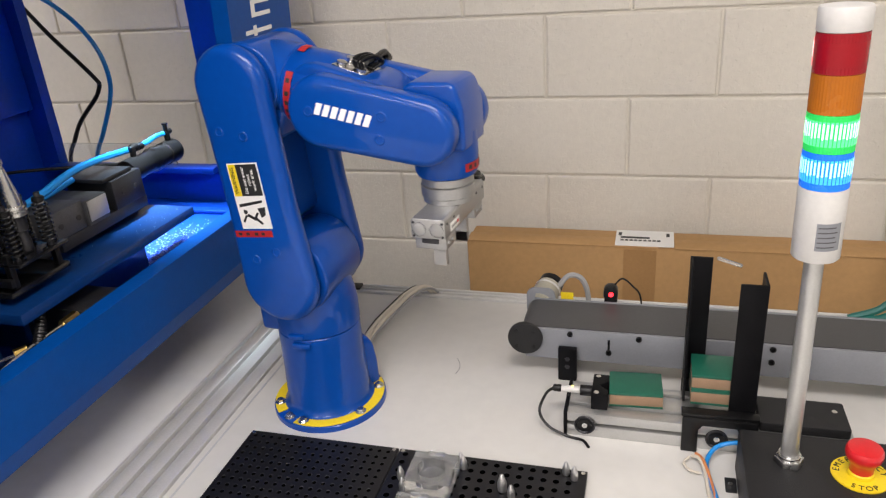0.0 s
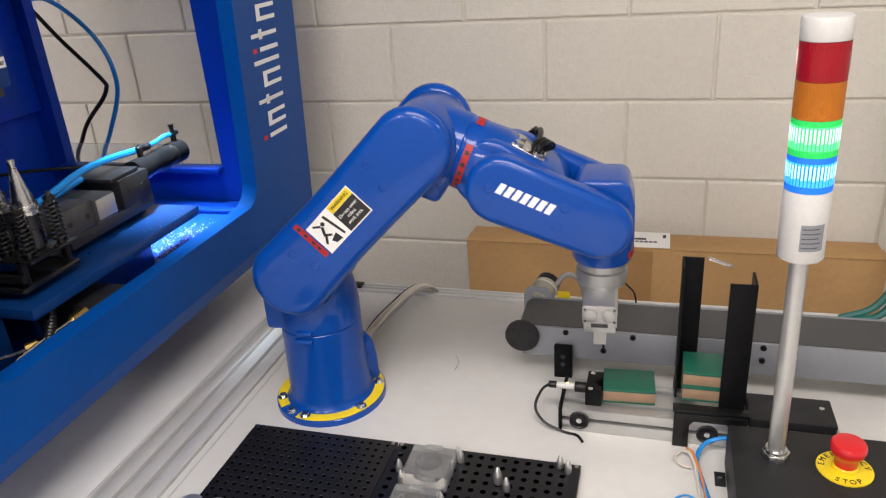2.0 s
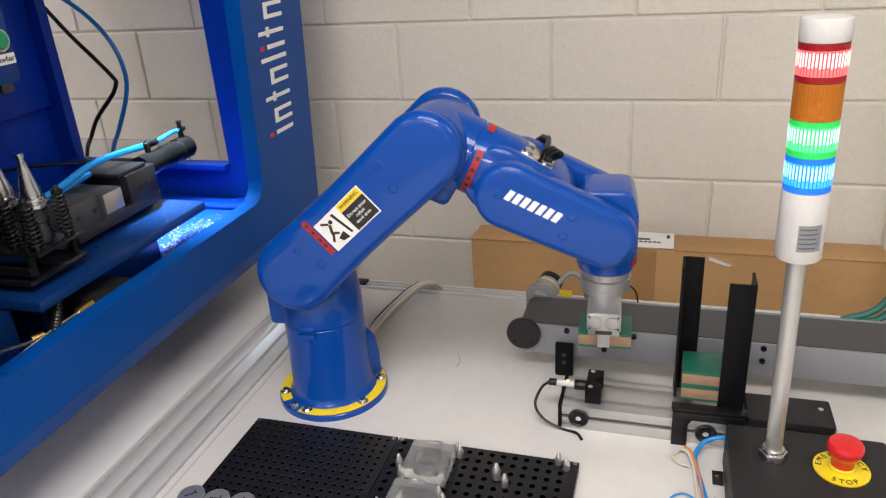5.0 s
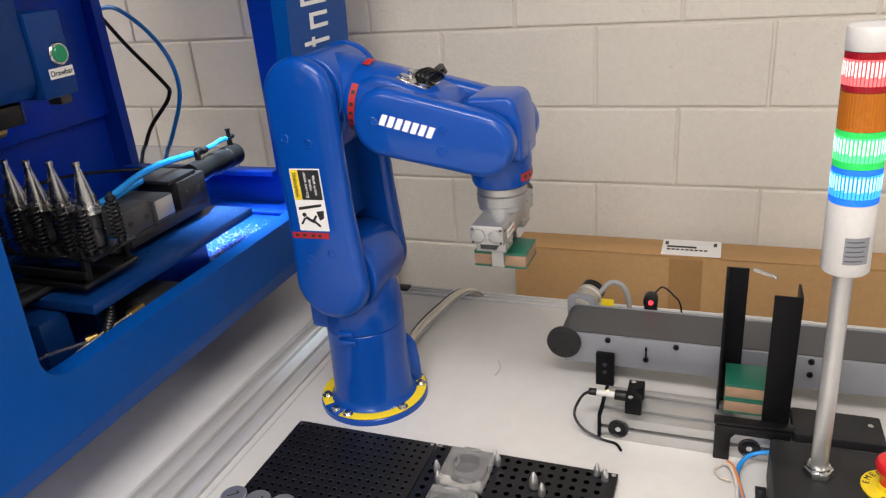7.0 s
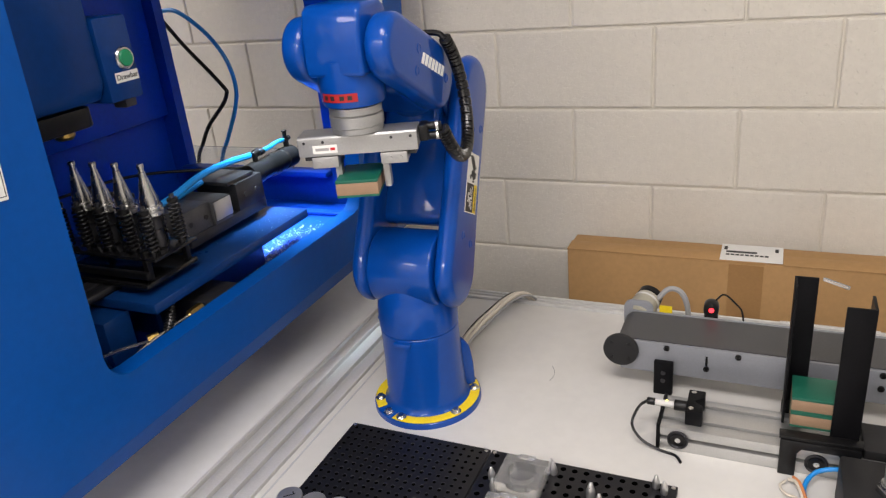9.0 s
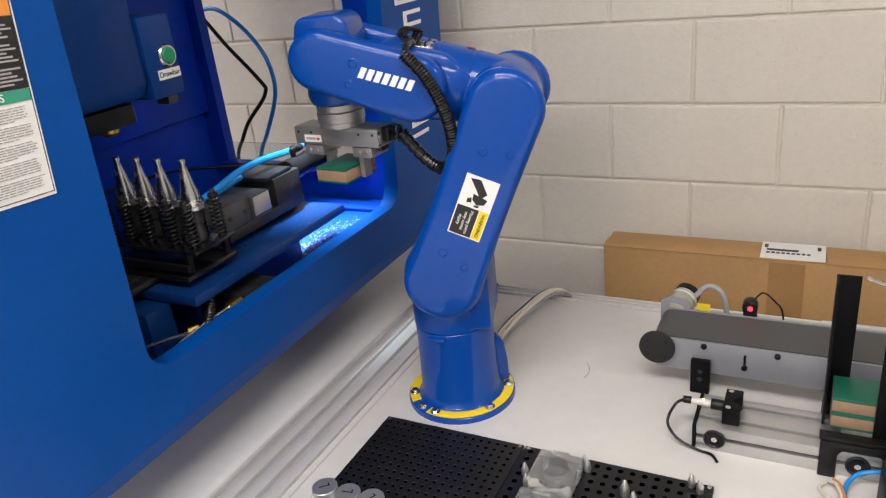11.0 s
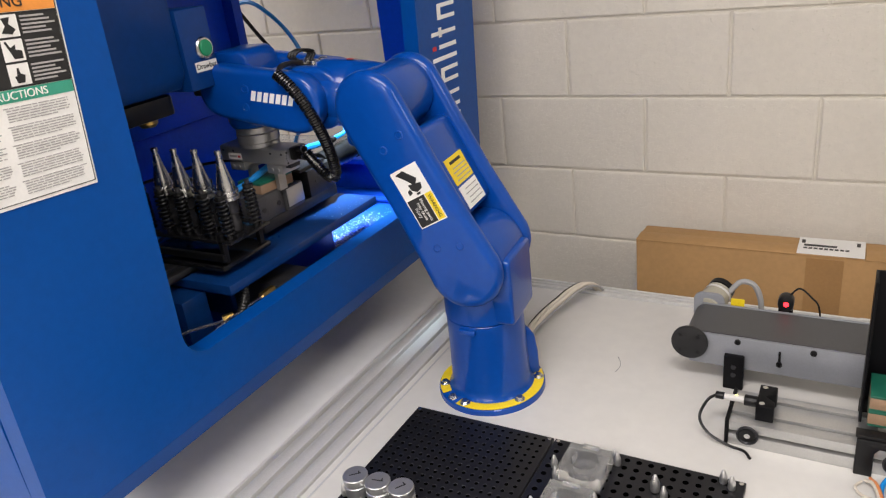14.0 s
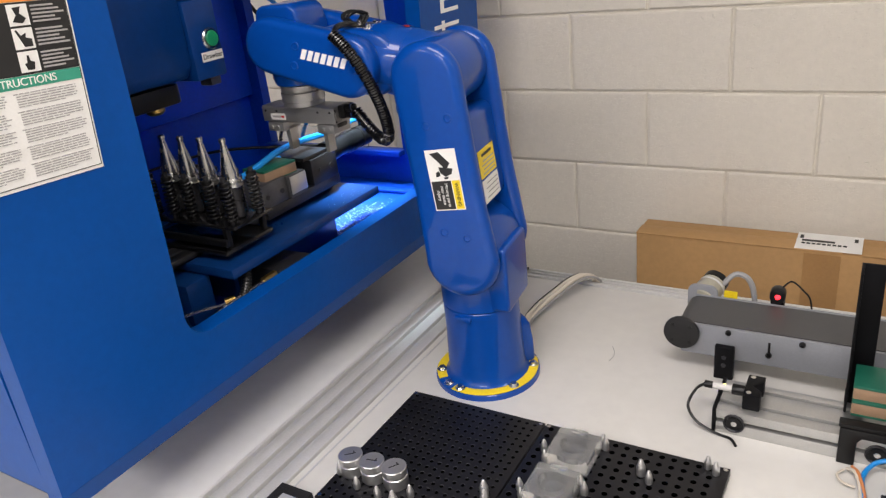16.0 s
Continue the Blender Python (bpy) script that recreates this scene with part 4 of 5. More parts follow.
def vise():
    v = thing("air_vise", "grey steel air-driven machine vise on the mill table", "vise", (VISE_X, 0, 1.184))
    part("body", box(bm_new(), -0.045, 0.045, -0.105, 0.125, 0.0, 0.022), DARK_STEEL, v, bevel=0.002)
    j = part("fixed_jaw", box(bm_new(), -0.046, 0.046, -0.112, -0.040, 0.0225, 0.071), GREY_CAST, v, "grey steel fixed jaw", bevel=0.002)
    for y in (-0.098, -0.056):
        part("screw", rod(bm_new(), (0.0455, y, 0.045), (0.0475, y, 0.045), 0.005, seg=14), DARK_STEEL, j)
    part("step", box(bm_new(), -0.046, 0.052, -0.0395, 0.012, 0.0225, 0.068), GREY_CAST, v, bevel=0.0015)
    part("polished_face", box(bm_new(), 0.0525, 0.0545, -0.037, 0.010, 0.030, 0.066), ALU, v, "polished bright jaw face", bevel=0.0005)
    k = part("sliding_jaw", box(bm_new(), -0.05, 0.05, 0.035, 0.118, 0.0225, 0.078), DARK_STEEL, v, "dark sliding jaw", bevel=0.0025)
    part("jaw_cap", box(bm_new(), -0.045, 0.045, 0.02, 0.10, 0.0785, 0.086), DARK_STEEL, v, bevel=0.0015)
    for y in (0.06, 0.095):
        part("screw", rod(bm_new(), (0.0495, y, 0.05), (0.0515, y, 0.05), 0.005, seg=14), DARK_STEEL, k)
    c = part("air_cylinder", lathe(bm_new(), [(0.023, 0.0), (0.0235, 0.006), (0.0235, 0.035), (0.0215, 0.037), (0.0215, 0.12), (0.0238, 0.122), (0.0238, 0.155), (0.0225, 0.158)], 32, pose(0.016, 0.1185, 0.066, -90)), BLACK, v, "black air cylinder")
    for y in (0.15, 0.262):
        part("elbow_fitting", rod(bm_new(), (0.016, y, 0.088), (0.016, y, 0.104), 0.006, seg=12), BLACK, c, bevel=0.001)
        part("elbow_fitting", rod(bm_new(), (0.016, y - 0.006, 0.104), (0.016, y + 0.014, 0.106), 0.0055, seg=12), BLACK, c, bevel=0.001)
    part("clamp_band", arc_strip(bm_new(), 0.0, 0.01, 0.0246, 0, 360, "z", 32), BLACK, c).matrix_basis = pose(0.016, 0.20, 0.066, -90)
    for y, z, r in ((0.155, 0.103, 0.0085), (0.172, 0.101, 0.007)):
        part("hose_joiner", rod(bm_new(), (0.012, y, z), (0.012, y + 0.013, z), r, seg=14), BLACK, c, "black push-in joiner", bevel=0.001)
    part("speed_valve", rod(bm_new(), (0.016, 0.262, 0.106), (0.016, 0.262, 0.122), 0.0045, seg=12), BLACK, c, "black valve knob", bevel=0.001)
    part("speed_valve", rod(bm_new(), (0.016, 0.262, 0.122), (0.016, 0.262, 0.125), 0.0062, seg=12), BLACK, c, "black valve knob", bevel=0.0006)
    for y in (0.188, 0.214):
        part("cable_tie", arc_strip(bm_new(), 0.0, 0.004, 0.0243, 0, 360, "z", 28), BLACK, c).matrix_basis = pose(0.016, y, 0.066, -90)
    return v


def tool_rack():
    r = thing("tool_rack", "black steel rack of spring-mounted tool holders", "tool rack", (-0.43, -0.2, 1.184))
    part("base_plate", box(bm_new(), -0.13, 0.085, -0.065, 0.055, 0.0, 0.009), GLOSS_BLACK, r, bevel=0.0015)
    part("upper_plate", box(bm_new(), -0.135, 0.10, -0.05, 0.05, 0.044, 0.050), GLOSS_BLACK, r, bevel=0.0015)
    for x in (-0.12, 0.075):
        for y in (-0.045, 0.043):
            part("post", box(bm_new(), x - 0.005, x + 0.005, y - 0.005, y + 0.005, 0.009, 0.062), BLACK, r, bevel=0.001)
    part("front_bar", box(bm_new(), -0.13, 0.09, -0.064, -0.056, 0.018, 0.03), BLACK, r, bevel=0.001)
    part("corner_bolt", rod(bm_new(), (-0.14, -0.04, 0.05), (-0.14, -0.04, 0.13), 0.006, seg=12), STEEL, r)
    part("corner_bolt", rod(bm_new(), (-0.14, -0.04, 0.118), (-0.14, -0.04, 0.136), 0.011, seg=6), STEEL, r, "bright hexagon bolt")

    def holder(x, y):
        h = thing("tool_holder", "steel taper tool holder standing in the spring rack", "tool holder", (-0.43 + x, -0.2 + y, 1.234), group="tool holders in the rack")
        part("taper", lathe(bm_new(), [(0.0155, 0.075), (0.0155, 0.082), (0.0065, 0.124), (0.006, 0.126), (0.006, 0.131), (0.0045, 0.132), (0.0045, 0.137), (0.006, 0.138), (0.006, 0.143), (0.004, 0.145)], 28), STEEL, h, "bright ground taper")
        part("collar", lathe(bm_new(), [(0.0165, 0.058), (0.0195, 0.06), (0.0195, 0.065), (0.0165, 0.067), (0.0165, 0.069), (0.0195, 0.071), (0.0195, 0.0745), (0.0155, 0.075)], 28), STEEL, h, "grooved steel collar")
        part("nut", lathe(bm_new(), [(0.009, 0.0), (0.012, 0.003), (0.012, 0.02), (0.0105, 0.022), (0.0105, 0.034), (0.0135, 0.036), (0.0135, 0.056), (0.0145, 0.058)], 24), DARK_STEEL, h, "dark collet nut")
        return h

    def spring(x, y):
        s = thing("spring_post", "black coil spring on a guide post", "spring", (-0.43 + x, -0.2 + y, 1.234), group="spring posts on the rack")
        part("post", rod(bm_new(), (0, 0, 0), (0, 0, 0.085), 0.0045, seg=12), DARK_STEEL, s)
        pts = [(0.0100 * math.cos(a), 0.0100 * math.sin(a), 0.004 + 0.066 * a / (2 * math.pi * 9)) for a in (2 * math.pi * 9 * i / 90 for i in range(91))]
        part("coil", tube(bm_new(), pts, 0.0020, 6, 1), GLOSS_BLACK, s, "black coil spring")
        part("cap", rod(bm_new(), (0, 0, 0.071), (0, 0, 0.078), 0.009, seg=16), BLACK, s, bevel=0.001)
        return s

    h = holder(0.07, -0.004)
    for x in (0.014, -0.036, -0.084):
        copy_thing(h, pose(-0.43 + x, -0.2 - 0.004, 1.234))
    s = spring(0.09, 0.026)
    for x, y in ((0.046, 0.028), (-0.008, 0.028), (-0.058, 0.028), (-0.105, 0.028), (0.086, -0.036), (0.044, -0.036), (-0.012, -0.036), (-0.06, -0.036), (-0.11, -0.034)):
        copy_thing(s, pose(-0.43 + x, -0.2 + y, 1.234))


# ---- on the table ----


def conveyor():
    c = thing("belt_conveyor", "small belt conveyor with silver side plates and a grey belt", "conveyor", (0.85, 0.19, ZT))
    off = Matrix.Translation((-0.85, -0.19, -ZT))

    def add(name, bm, mat, label="", bevel=0.0, parent=None):
        o = part(name, bm, mat, parent or c, label, bevel)
        if parent is None:
            o.matrix_basis = off
        return o

    x0, x1, f, b = 0.325, 1.60, 0.1385, 0.252
    plate = add("side_plate", box(bm_new(), x0 + 0.01, x1, f, f + 0.006, 0.903, 0.9645), SATIN_GREY, "satin silver side plate", 0.001)
    add("side_plate", box(bm_new(), x0 + 0.01, x1, b - 0.006, b, 0.903, 0.9665), SATIN_GREY, "satin silver side plate", 0.001)
    add("belt", slab(bm_new(), capsule((x0 + 0.02, 0.944), 0.0215, (x1 - 0.03, 0.944), 0.0215, 16), f + 0.0065, b - 0.0065, "y"), RUBBER, "dark grey rubber belt")
    add("bed", box(bm_new(), x0 + 0.06, x1 - 0.05, f + 0.0065, b - 0.0065, 0.905, 0.921), CHARCOAL)
    add("guide_cheek", slab(bm_new(), rounded(x0 - 0.006, x0 + 0.05, 0.925, 0.985, 0.016), b + 0.001, b + 0.007, "y"), SATIN_GREY, "grey end cheek", 0.001)
    add("end_disc", rod(bm_new(), (0.336, f - 0.010, 0.9455), (0.336, f - 0.0005, 0.9455), 0.0315, seg=40), CHARCOAL, "dark grey bearing cover", 0.0015)
    for a in (45, 135, 225, 315):
        x, z = 0.336 + 0.022 * math.cos(radians(a)), 0.9455 + 0.022 * math.sin(radians(a))
        add("screw", rod(bm_new(), (x, f - 0.0112, z), (x, f - 0.0098, z), 0.0034, seg=10), BLACK)
    for x, z in ((0.416, 0.957), (0.535, 0.957), (0.751, 0.957), (0.751, 0.932), (0.95, 0.957), (1.15, 0.957), (0.484, 0.925)):
        add("screw", lathe(bm_new(), [(0.0052, 0), (0.0052, 0.003), (0.0035, 0.0035), (0.003, 0.001)], 14, pose(x, f, z, 90)), BLACK, "black socket screw")
    # black strip on the plate: the slot's shade put into colour
    add("slot", box(bm_new(), 0.482, 0.486, f - 0.0008, f + 0.001, 0.930, 0.950), BLACK)
    for x in (0.396, 1.2):
        add("foot", box(bm_new(), x, x + 0.033, f - 0.013, f - 0.0015, ZT, 0.933), BLACK_MATT, "black foot bracket", 0.002)
        add("foot", box(bm_new(), x, x + 0.033, b + 0.008, b + 0.018, ZT, 0.933), BLACK_MATT, "black foot bracket", 0.002)
        for z in (0.896, 0.912):
            add("screw", rod(bm_new(), (x + 0.0165, f - 0.0142, z), (x + 0.0165, f - 0.0128, z), 0.0042, seg=12), DARK_STEEL)
    mo = add("gear_motor", lathe(bm_new(), [(0.020, 0), (0.0265, 0.002), (0.0265, 0.035), (0.025, 0.037), (0.0245, 0.055), (0.021, 0.058)], 32, pose(0.343, 0.256, 0.948, -76, 0, -14)), BEIGE, "beige gear motor")
    add("motor_cap", lathe(bm_new(), [(0.0245, 0.0585), (0.0245, 0.070), (0.02, 0.073)], 32, pose(0.343, 0.256, 0.948, -76, 0, -14)), BLACK)
    add("zip_tie", arc_strip(bm_new(), 0.042, 0.047, 0.0262, 0, 360, "z", 28), WHITE_PLASTIC).matrix_basis = off @ pose(0.343, 0.256, 0.948, -76, 0, -14)
    add("motor_lead", tube(bm_new(), [(0.375, 0.30, 0.968), (0.395, 0.31, 0.988), (0.418, 0.31, 0.984), (0.431, 0.31, 0.955), (0.436, 0.31, 0.90)], 0.0055), GREY_CABLE, "grey motor lead")
    add("yellow_tag", box(bm_new(), 0.384, 0.408, 0.268, 0.269, 0.945, 0.972), YELLOW, "yellow warning tag")
    # sensor over the belt
    s = thing("optical_sensor", "black optical sensor glowing red beside the belt", "sensor", (0.479, 0.262, 0.966))
    part("housing", slab(bm_new(), rounded(-0.0135, 0.0135, 0.0, 0.031, 0.0125), -0.011, 0.011, "y"), BLACK, s, bevel=0.003)
    part("bracket", box(bm_new(), -0.012, 0.012, 0.0, 0.012, -0.1, -0.0005), BLACK_MATT, s)
    part("indicator", rod(bm_new(), (0.001, -0.0125, 0.016), (0.001, -0.0111, 0.016), 0.0045, seg=16), LASER, s, "glowing red indicator")
    part("lead", tube(bm_new(), [(0.006, 0.006, 0.028), (0.02, 0.015, 0.038), (0.04, 0.02, 0.02), (0.055, 0.02, -0.005), (0.06, 0.02, -0.09)], 0.0017), BLACK, s)


BLOCK = (0.083, 0.062, 0.026)
BLOCK_REST = (0.534, 0.034, 0.9105)


def block(place, group):
    b = thing("workpiece_block", "brown block with dark green faces above and below", "block", place, group=group)
    x, y, z = (d / 2 for d in BLOCK)
    part("core", box(bm_new(), -x, x, -y, y, 0.0035, 2 * z - 0.0045), MDF, b, bevel=0.0004)
    part("top_face", box(bm_new(), -x - 0.0002, x + 0.0002, -y - 0.0002, y + 0.0002, 2 * z - 0.0044, 2 * z), GREEN_WAX, b, "dark green upper face", bevel=0.0005)
    part("bottom_face", box(bm_new(), -x - 0.0002, x + 0.0002, -y - 0.0002, y + 0.0002, 0, 0.0034), GREEN_WAX, b, "dark green lower face", bevel=0.0005)
    return b


def feeder():
    f = thing("block_feeder", "aluminium rail with a black magazine that feeds blocks", "feeder", (0.65, 0, ZT))
    off = Matrix.Translation((-0.65, 0, -ZT))

    def add(name, bm, mat, label="", bevel=0.0):
        o = part(name, bm, mat, f, label, bevel)
        o.matrix_basis = off
        return o

    pts = [(-0.026, ZT), (0.064, ZT), (0.064, 0.9095)]
    for c in (0.045, 0.0):
        pts += [(c + 0.004, 0.9095), (c + 0.004, 0.890 if c else 0.8945), (c - 0.004, 0.890 if c else 0.8945), (c - 0.004, 0.9095)]
    pts += [(-0.026, 0.9095), (-0.026, 0.893), (-0.010, 0.893), (-0.010, 0.886), (-0.026, 0.886)]
    add("rail", slab(bm_new(), pts, 0.430, 0.848, "x"), ALU, "silver slotted aluminium rail", 0.0008)
    add("end_plate", box(bm_new(), 0.424, 0.4295, -0.028, 0.066, ZT, 0.912), BLACK_MATT, "", 0.001)
    for x in (0.458, 0.658):
        add("connector_hole", lathe(bm_new(), [(0.0165, 0), (0.0165, 0.0035), (0.0145, 0.004), (0.0125, 0.001)], 28, pose(x, -0.0258, 0.889, 90)), DARK_STEEL, "round dark connector")
        # black disc: the dark of the connector's recess put into colour
        add("connector_core", rod(bm_new(), (x, -0.0282, 0.889), (x, -0.0262, 0.889), 0.0115, seg=24), BLACK)
        add("connector_screw", rod(bm_new(), (x, -0.0295, 0.889), (x, -0.0282, 0.889), 0.0045, seg=16), STEEL)
    # stop block with its notch, and the proximity switch
    add("stop_block", slab(bm_new(), [(0.466, -0.012), (0.492, -0.012), (0.492, 0.006), (0.478, 0.018), (0.492, 0.032), (0.492, 0.05), (0.466, 0.05)], 0.9098, 0.937, "z"), BLACK_MATT, "black notched stop block", 0.0012)
    for y in (-0.004, 0.042):
        add("screw", rod(bm_new(), (0.474, y, 0.937), (0.474, y, 0.9382), 0.0042, seg=12), STEEL)
    add("proximity_switch", rod(bm_new(), (0.446, 0.018, 0.924), (0.466, 0.018, 0.924), 0.009, seg=20), BLACK, "", 0.001)
    add("switch_body", rod(bm_new(), (0.4155, 0.018, 0.924), (0.4458, 0.018, 0.924), 0.0056, seg=18), WHITE_PLASTIC, "pale switch body", 0.001)
    add("switch_lamp", rod(bm_new(), (0.434, 0.018, 0.9292), (0.434, 0.018, 0.9306), 0.002, seg=10), SWITCH_LED, "lit yellow switch lamp")
    add("switch_plug", rod(bm_new(), (0.402, 0.018, 0.924), (0.4153, 0.018, 0.924), 0.0062, seg=16), BLACK, "", 0.001)
    add("switch_lead", tube(bm_new(), [(0.403, 0.018, 0.924), (0.391, 0.006, 0.918), (0.384, -0.0185, 0.900), (0.401, -0.030, 0.880), (0.433, -0.035, 0.8688), (0.456, -0.041, 0.8688), (0.467, -0.056, 0.8688)], 0.0024), BLACK, "black sensor lead")
    add("switch_stand", rod(bm_new(), (0.4225, 0.010, ZT), (0.4265, 0.016, 0.918), 0.002, seg=8), BLACK)
    # magazine: two angle posts on a black frame
    bm = bm_new()
    slab(bm, [(0.607, 0.075), (0.640, 0.075), (0.640, 0.071), (0.611, 0.071), (0.611, 0.030), (0.607, 0.030)], 0.913, 1.150, "z")
    add("angle_post", bm, BLACK_MATT, "tall black angle post", 0.0006)
    bm = bm_new()
    slab(bm, [(0.706, -0.012), (0.672, -0.012), (0.672, -0.016), (0.710, -0.016), (0.710, 0.030), (0.706, 0.030)], 0.913, 1.150, "z")
    add("angle_post", bm, BLACK_MATT, "tall black angle post", 0.0006)
    bm = bm_new()
    slab(bm, [(0.606, ZT), (0.630, ZT), (0.630, 0.908), (0.636, 0.916), (0.684, 0.916), (0.690, 0.908), (0.690, ZT), (0.714, ZT), (0.714, 0.930), (0.606, 0.930)], -0.036, -0.029, "y")
    add("magazine_frame", bm, BLACK, "black magazine frame", 0.002)
    bm = box(bm_new(), 0.604, 0.716, -0.034, -0.016, 0.9305, 0.936)
    add("magazine_shelf", bm, BLACK, "", 0.001)
    add("magazine_back", box(bm_new(), 0.606, 0.714, 0.068, 0.074, ZT, 0.930), BLACK, "", 0.002)
    add("push_housing", slab(bm_new(), rounded(0.717, 0.842, -0.024, 0.046, 0.004), 0.9098, 0.926, "z"), CHARCOAL, "dark grey pusher cover", 0.002)
    add("screw", rod(bm_new(), (0.826, 0.02, 0.926), (0.826, 0.02, 0.927), 0.004, seg=12), STEEL)
    stack = [block((0.6585, 0.023, 0.9365 + k * 0.0262), "blocks stacked in the magazine") for k in range(1)]
    for k in (1,):
        copy_thing(stack[0], pose(0.6585, 0.023, 0.9365 + k * 0.0262))
    t = thing("clear_tube", "short clear plastic tube lying across the magazine posts", "tube", (0.6585, 0.03, 1.152))
    part("tube_body", rod(bm_new(), (-0.014, 0.028, 0.004), (0.018, 0.004, 0.004), 0.003, seg=16), LUCITE, t, bevel=0.001)


def control_box():
    c = thing("control_box", "charcoal steel control box on the table", "control box", (0.785, -0.13, ZT))
    part("case", slab(bm_new(), rounded(-0.102, 0.112, -0.13, 0.07, 0.006), 0.002, 0.072, "z"), CHARCOAL, c, bevel=0.003)
    for y in (-0.03, 0.03):
        part("mounting_tab", box(bm_new(), -0.118, -0.1022, y - 0.018, y + 0.012, 0.0, 0.003), CHARCOAL, c, bevel=0.001)
        part("tab_screw", rod(bm_new(), (-0.111, y - 0.004, 0.003), (-0.111, y - 0.004, 0.006), 0.0035, seg=12), STEEL, c)
    e = thing("emergency_stop", "red mushroom emergency stop button on a yellow disc", "stop button", (0.827, -0.135, ZT + 0.072))
    part("legend_disc", rod(bm_new(), (0, 0, 0.0003), (0, 0, 0.0025), 0.0355, seg=48), YELLOW, e, "round yellow legend disc")
    part("collar", lathe(bm_new(), [(0.0165, 0.0025), (0.0165, 0.008), (0.015, 0.0095)], 32), YELLOW, e, "yellow collar")
    part("mushroom", lathe(bm_new(), [(0.0145, 0.0095), (0.0145, 0.02), (0.0185, 0.026), (0.0215, 0.031), (0.0228, 0.036), (0.0225, 0.042), (0.0205, 0.0455), (0.012, 0.048), (0.003, 0.0485)], 40), BUTTON_RED, e, "red mushroom head")
    for words, a0, step, r in (("EMERGENCY", 172, -20.5, 0.0285), ("STOP", 242, 19.0, 0.0285)):
        for i, ch in enumerate(words):
            a = a0 + step * i
            spin = a - 90 if words == "EMERGENCY" else a + 90
            text("legend_letter", ch, 0.0115, INK, e, pose(r * math.cos(radians(a)), r * math.sin(radians(a)), 0.0027, 0, 0, spin))


def signal_tower():
    t = thing("signal_tower", "four-colour signal light tower on an aluminium pole", "signal light", (0.741, -0.125, ZT + 0.072))
    t.matrix_world = pose(0.741, -0.125, ZT + 0.072, 0, -0.9, 0)
    part("nut", rod(bm_new(), (0, 0, 0.0), (0, 0, 0.011), 0.0195, seg=6), STEEL, t, "bright hexagon nut", bevel=0.0015)
    part("washer", rod(bm_new(), (0, 0, 0.0112), (0, 0, 0.016), 0.015, seg=28), STEEL, t, bevel=0.001)
    part("pole", rod(bm_new(), (0, 0, 0.005), (0, 0, 0.315), 0.0112, seg=32), ALU, t, "aluminium pole")
    body = part("body", lathe(bm_new(), [(0.012, 0.311), (0.0255, 0.311), (0.0270, 0.313), (0.0270, 0.398), (0.0265, 0.400)], 48), WHITE_PLASTIC, t, "white plastic body")
    bm = arc_strip(bm_new(), 0.328, 0.362, 0.0273, -105, -45, "z", 12)
    part("rating_label", bm, SATIN_GREY, body, "silver rating label")
    for k in range(5):
        part("print_line", arc_strip(bm_new(), 0.332 + 0.006 * k, 0.3335 + 0.006 * k, 0.02755, -101, -60 + 5 * (k % 2), "z", 8), GREY_CAST, body)
    z = 0.4005
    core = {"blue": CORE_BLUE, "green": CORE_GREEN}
    for name, mat, glow in (("blue", LENS_BLUE, GLOW_BLUE), ("green", LENS_GREEN, GLOW_GREEN), ("amber", LENS_AMBER, None), ("red", LENS_RED, GLOW_RED)):
        h = 0.0425
        # ribbed lens
        prof_r, bm = 0.0265, bm_new()
        seg = 96
        rings = [[bm.verts.new(((prof_r - (0.0007 if i % 2 and 0 < j < 3 else 0)) * math.cos(2 * math.pi * i / seg), (prof_r - (0.0007 if i % 2 and 0 < j < 3 else 0)) * math.sin(2 * math.pi * i / seg), zz)) for i in range(seg)] for j, zz in enumerate((z, z + 0.004, z + h - 0.004, z + h))]
        for a, b in zip(rings, rings[1:]):
            for i in range(seg):
                bm.faces.new((a[i], a[(i + 1) % seg], b[(i + 1) % seg], b[i]))
        bm.faces.new(rings[0][::-1]), bm.faces.new(rings[-1])
        lens = part(name + "_lens", bm, mat, t, name + " ribbed lens", smooth=20)
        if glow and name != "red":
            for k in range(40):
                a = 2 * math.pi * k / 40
                # the glow inside is put on as emitting strips over the lens
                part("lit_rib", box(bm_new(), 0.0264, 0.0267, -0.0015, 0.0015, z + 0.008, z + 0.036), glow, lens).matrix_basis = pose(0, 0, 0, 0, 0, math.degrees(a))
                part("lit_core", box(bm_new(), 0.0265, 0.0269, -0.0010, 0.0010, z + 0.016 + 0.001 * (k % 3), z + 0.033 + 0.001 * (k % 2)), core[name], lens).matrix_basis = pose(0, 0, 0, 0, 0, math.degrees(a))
        z += h + 0.0006
    # the red lamp's blinking is imitated by an added turning drum, lit on one side
    drum = part("beacon_drum", lathe(bm_new(), [(0.02685, z - 0.036), (0.02685, z - 0.010)], 64), LENS_RED, t, "added red drum that turns to imitate blinking")
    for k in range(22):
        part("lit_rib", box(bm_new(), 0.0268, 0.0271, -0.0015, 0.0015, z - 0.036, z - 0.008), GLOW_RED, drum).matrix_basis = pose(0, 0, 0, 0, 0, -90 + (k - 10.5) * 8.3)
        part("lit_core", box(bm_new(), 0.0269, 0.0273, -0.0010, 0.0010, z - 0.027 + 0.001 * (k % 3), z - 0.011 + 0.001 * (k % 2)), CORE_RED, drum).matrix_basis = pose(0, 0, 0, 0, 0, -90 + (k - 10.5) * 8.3)
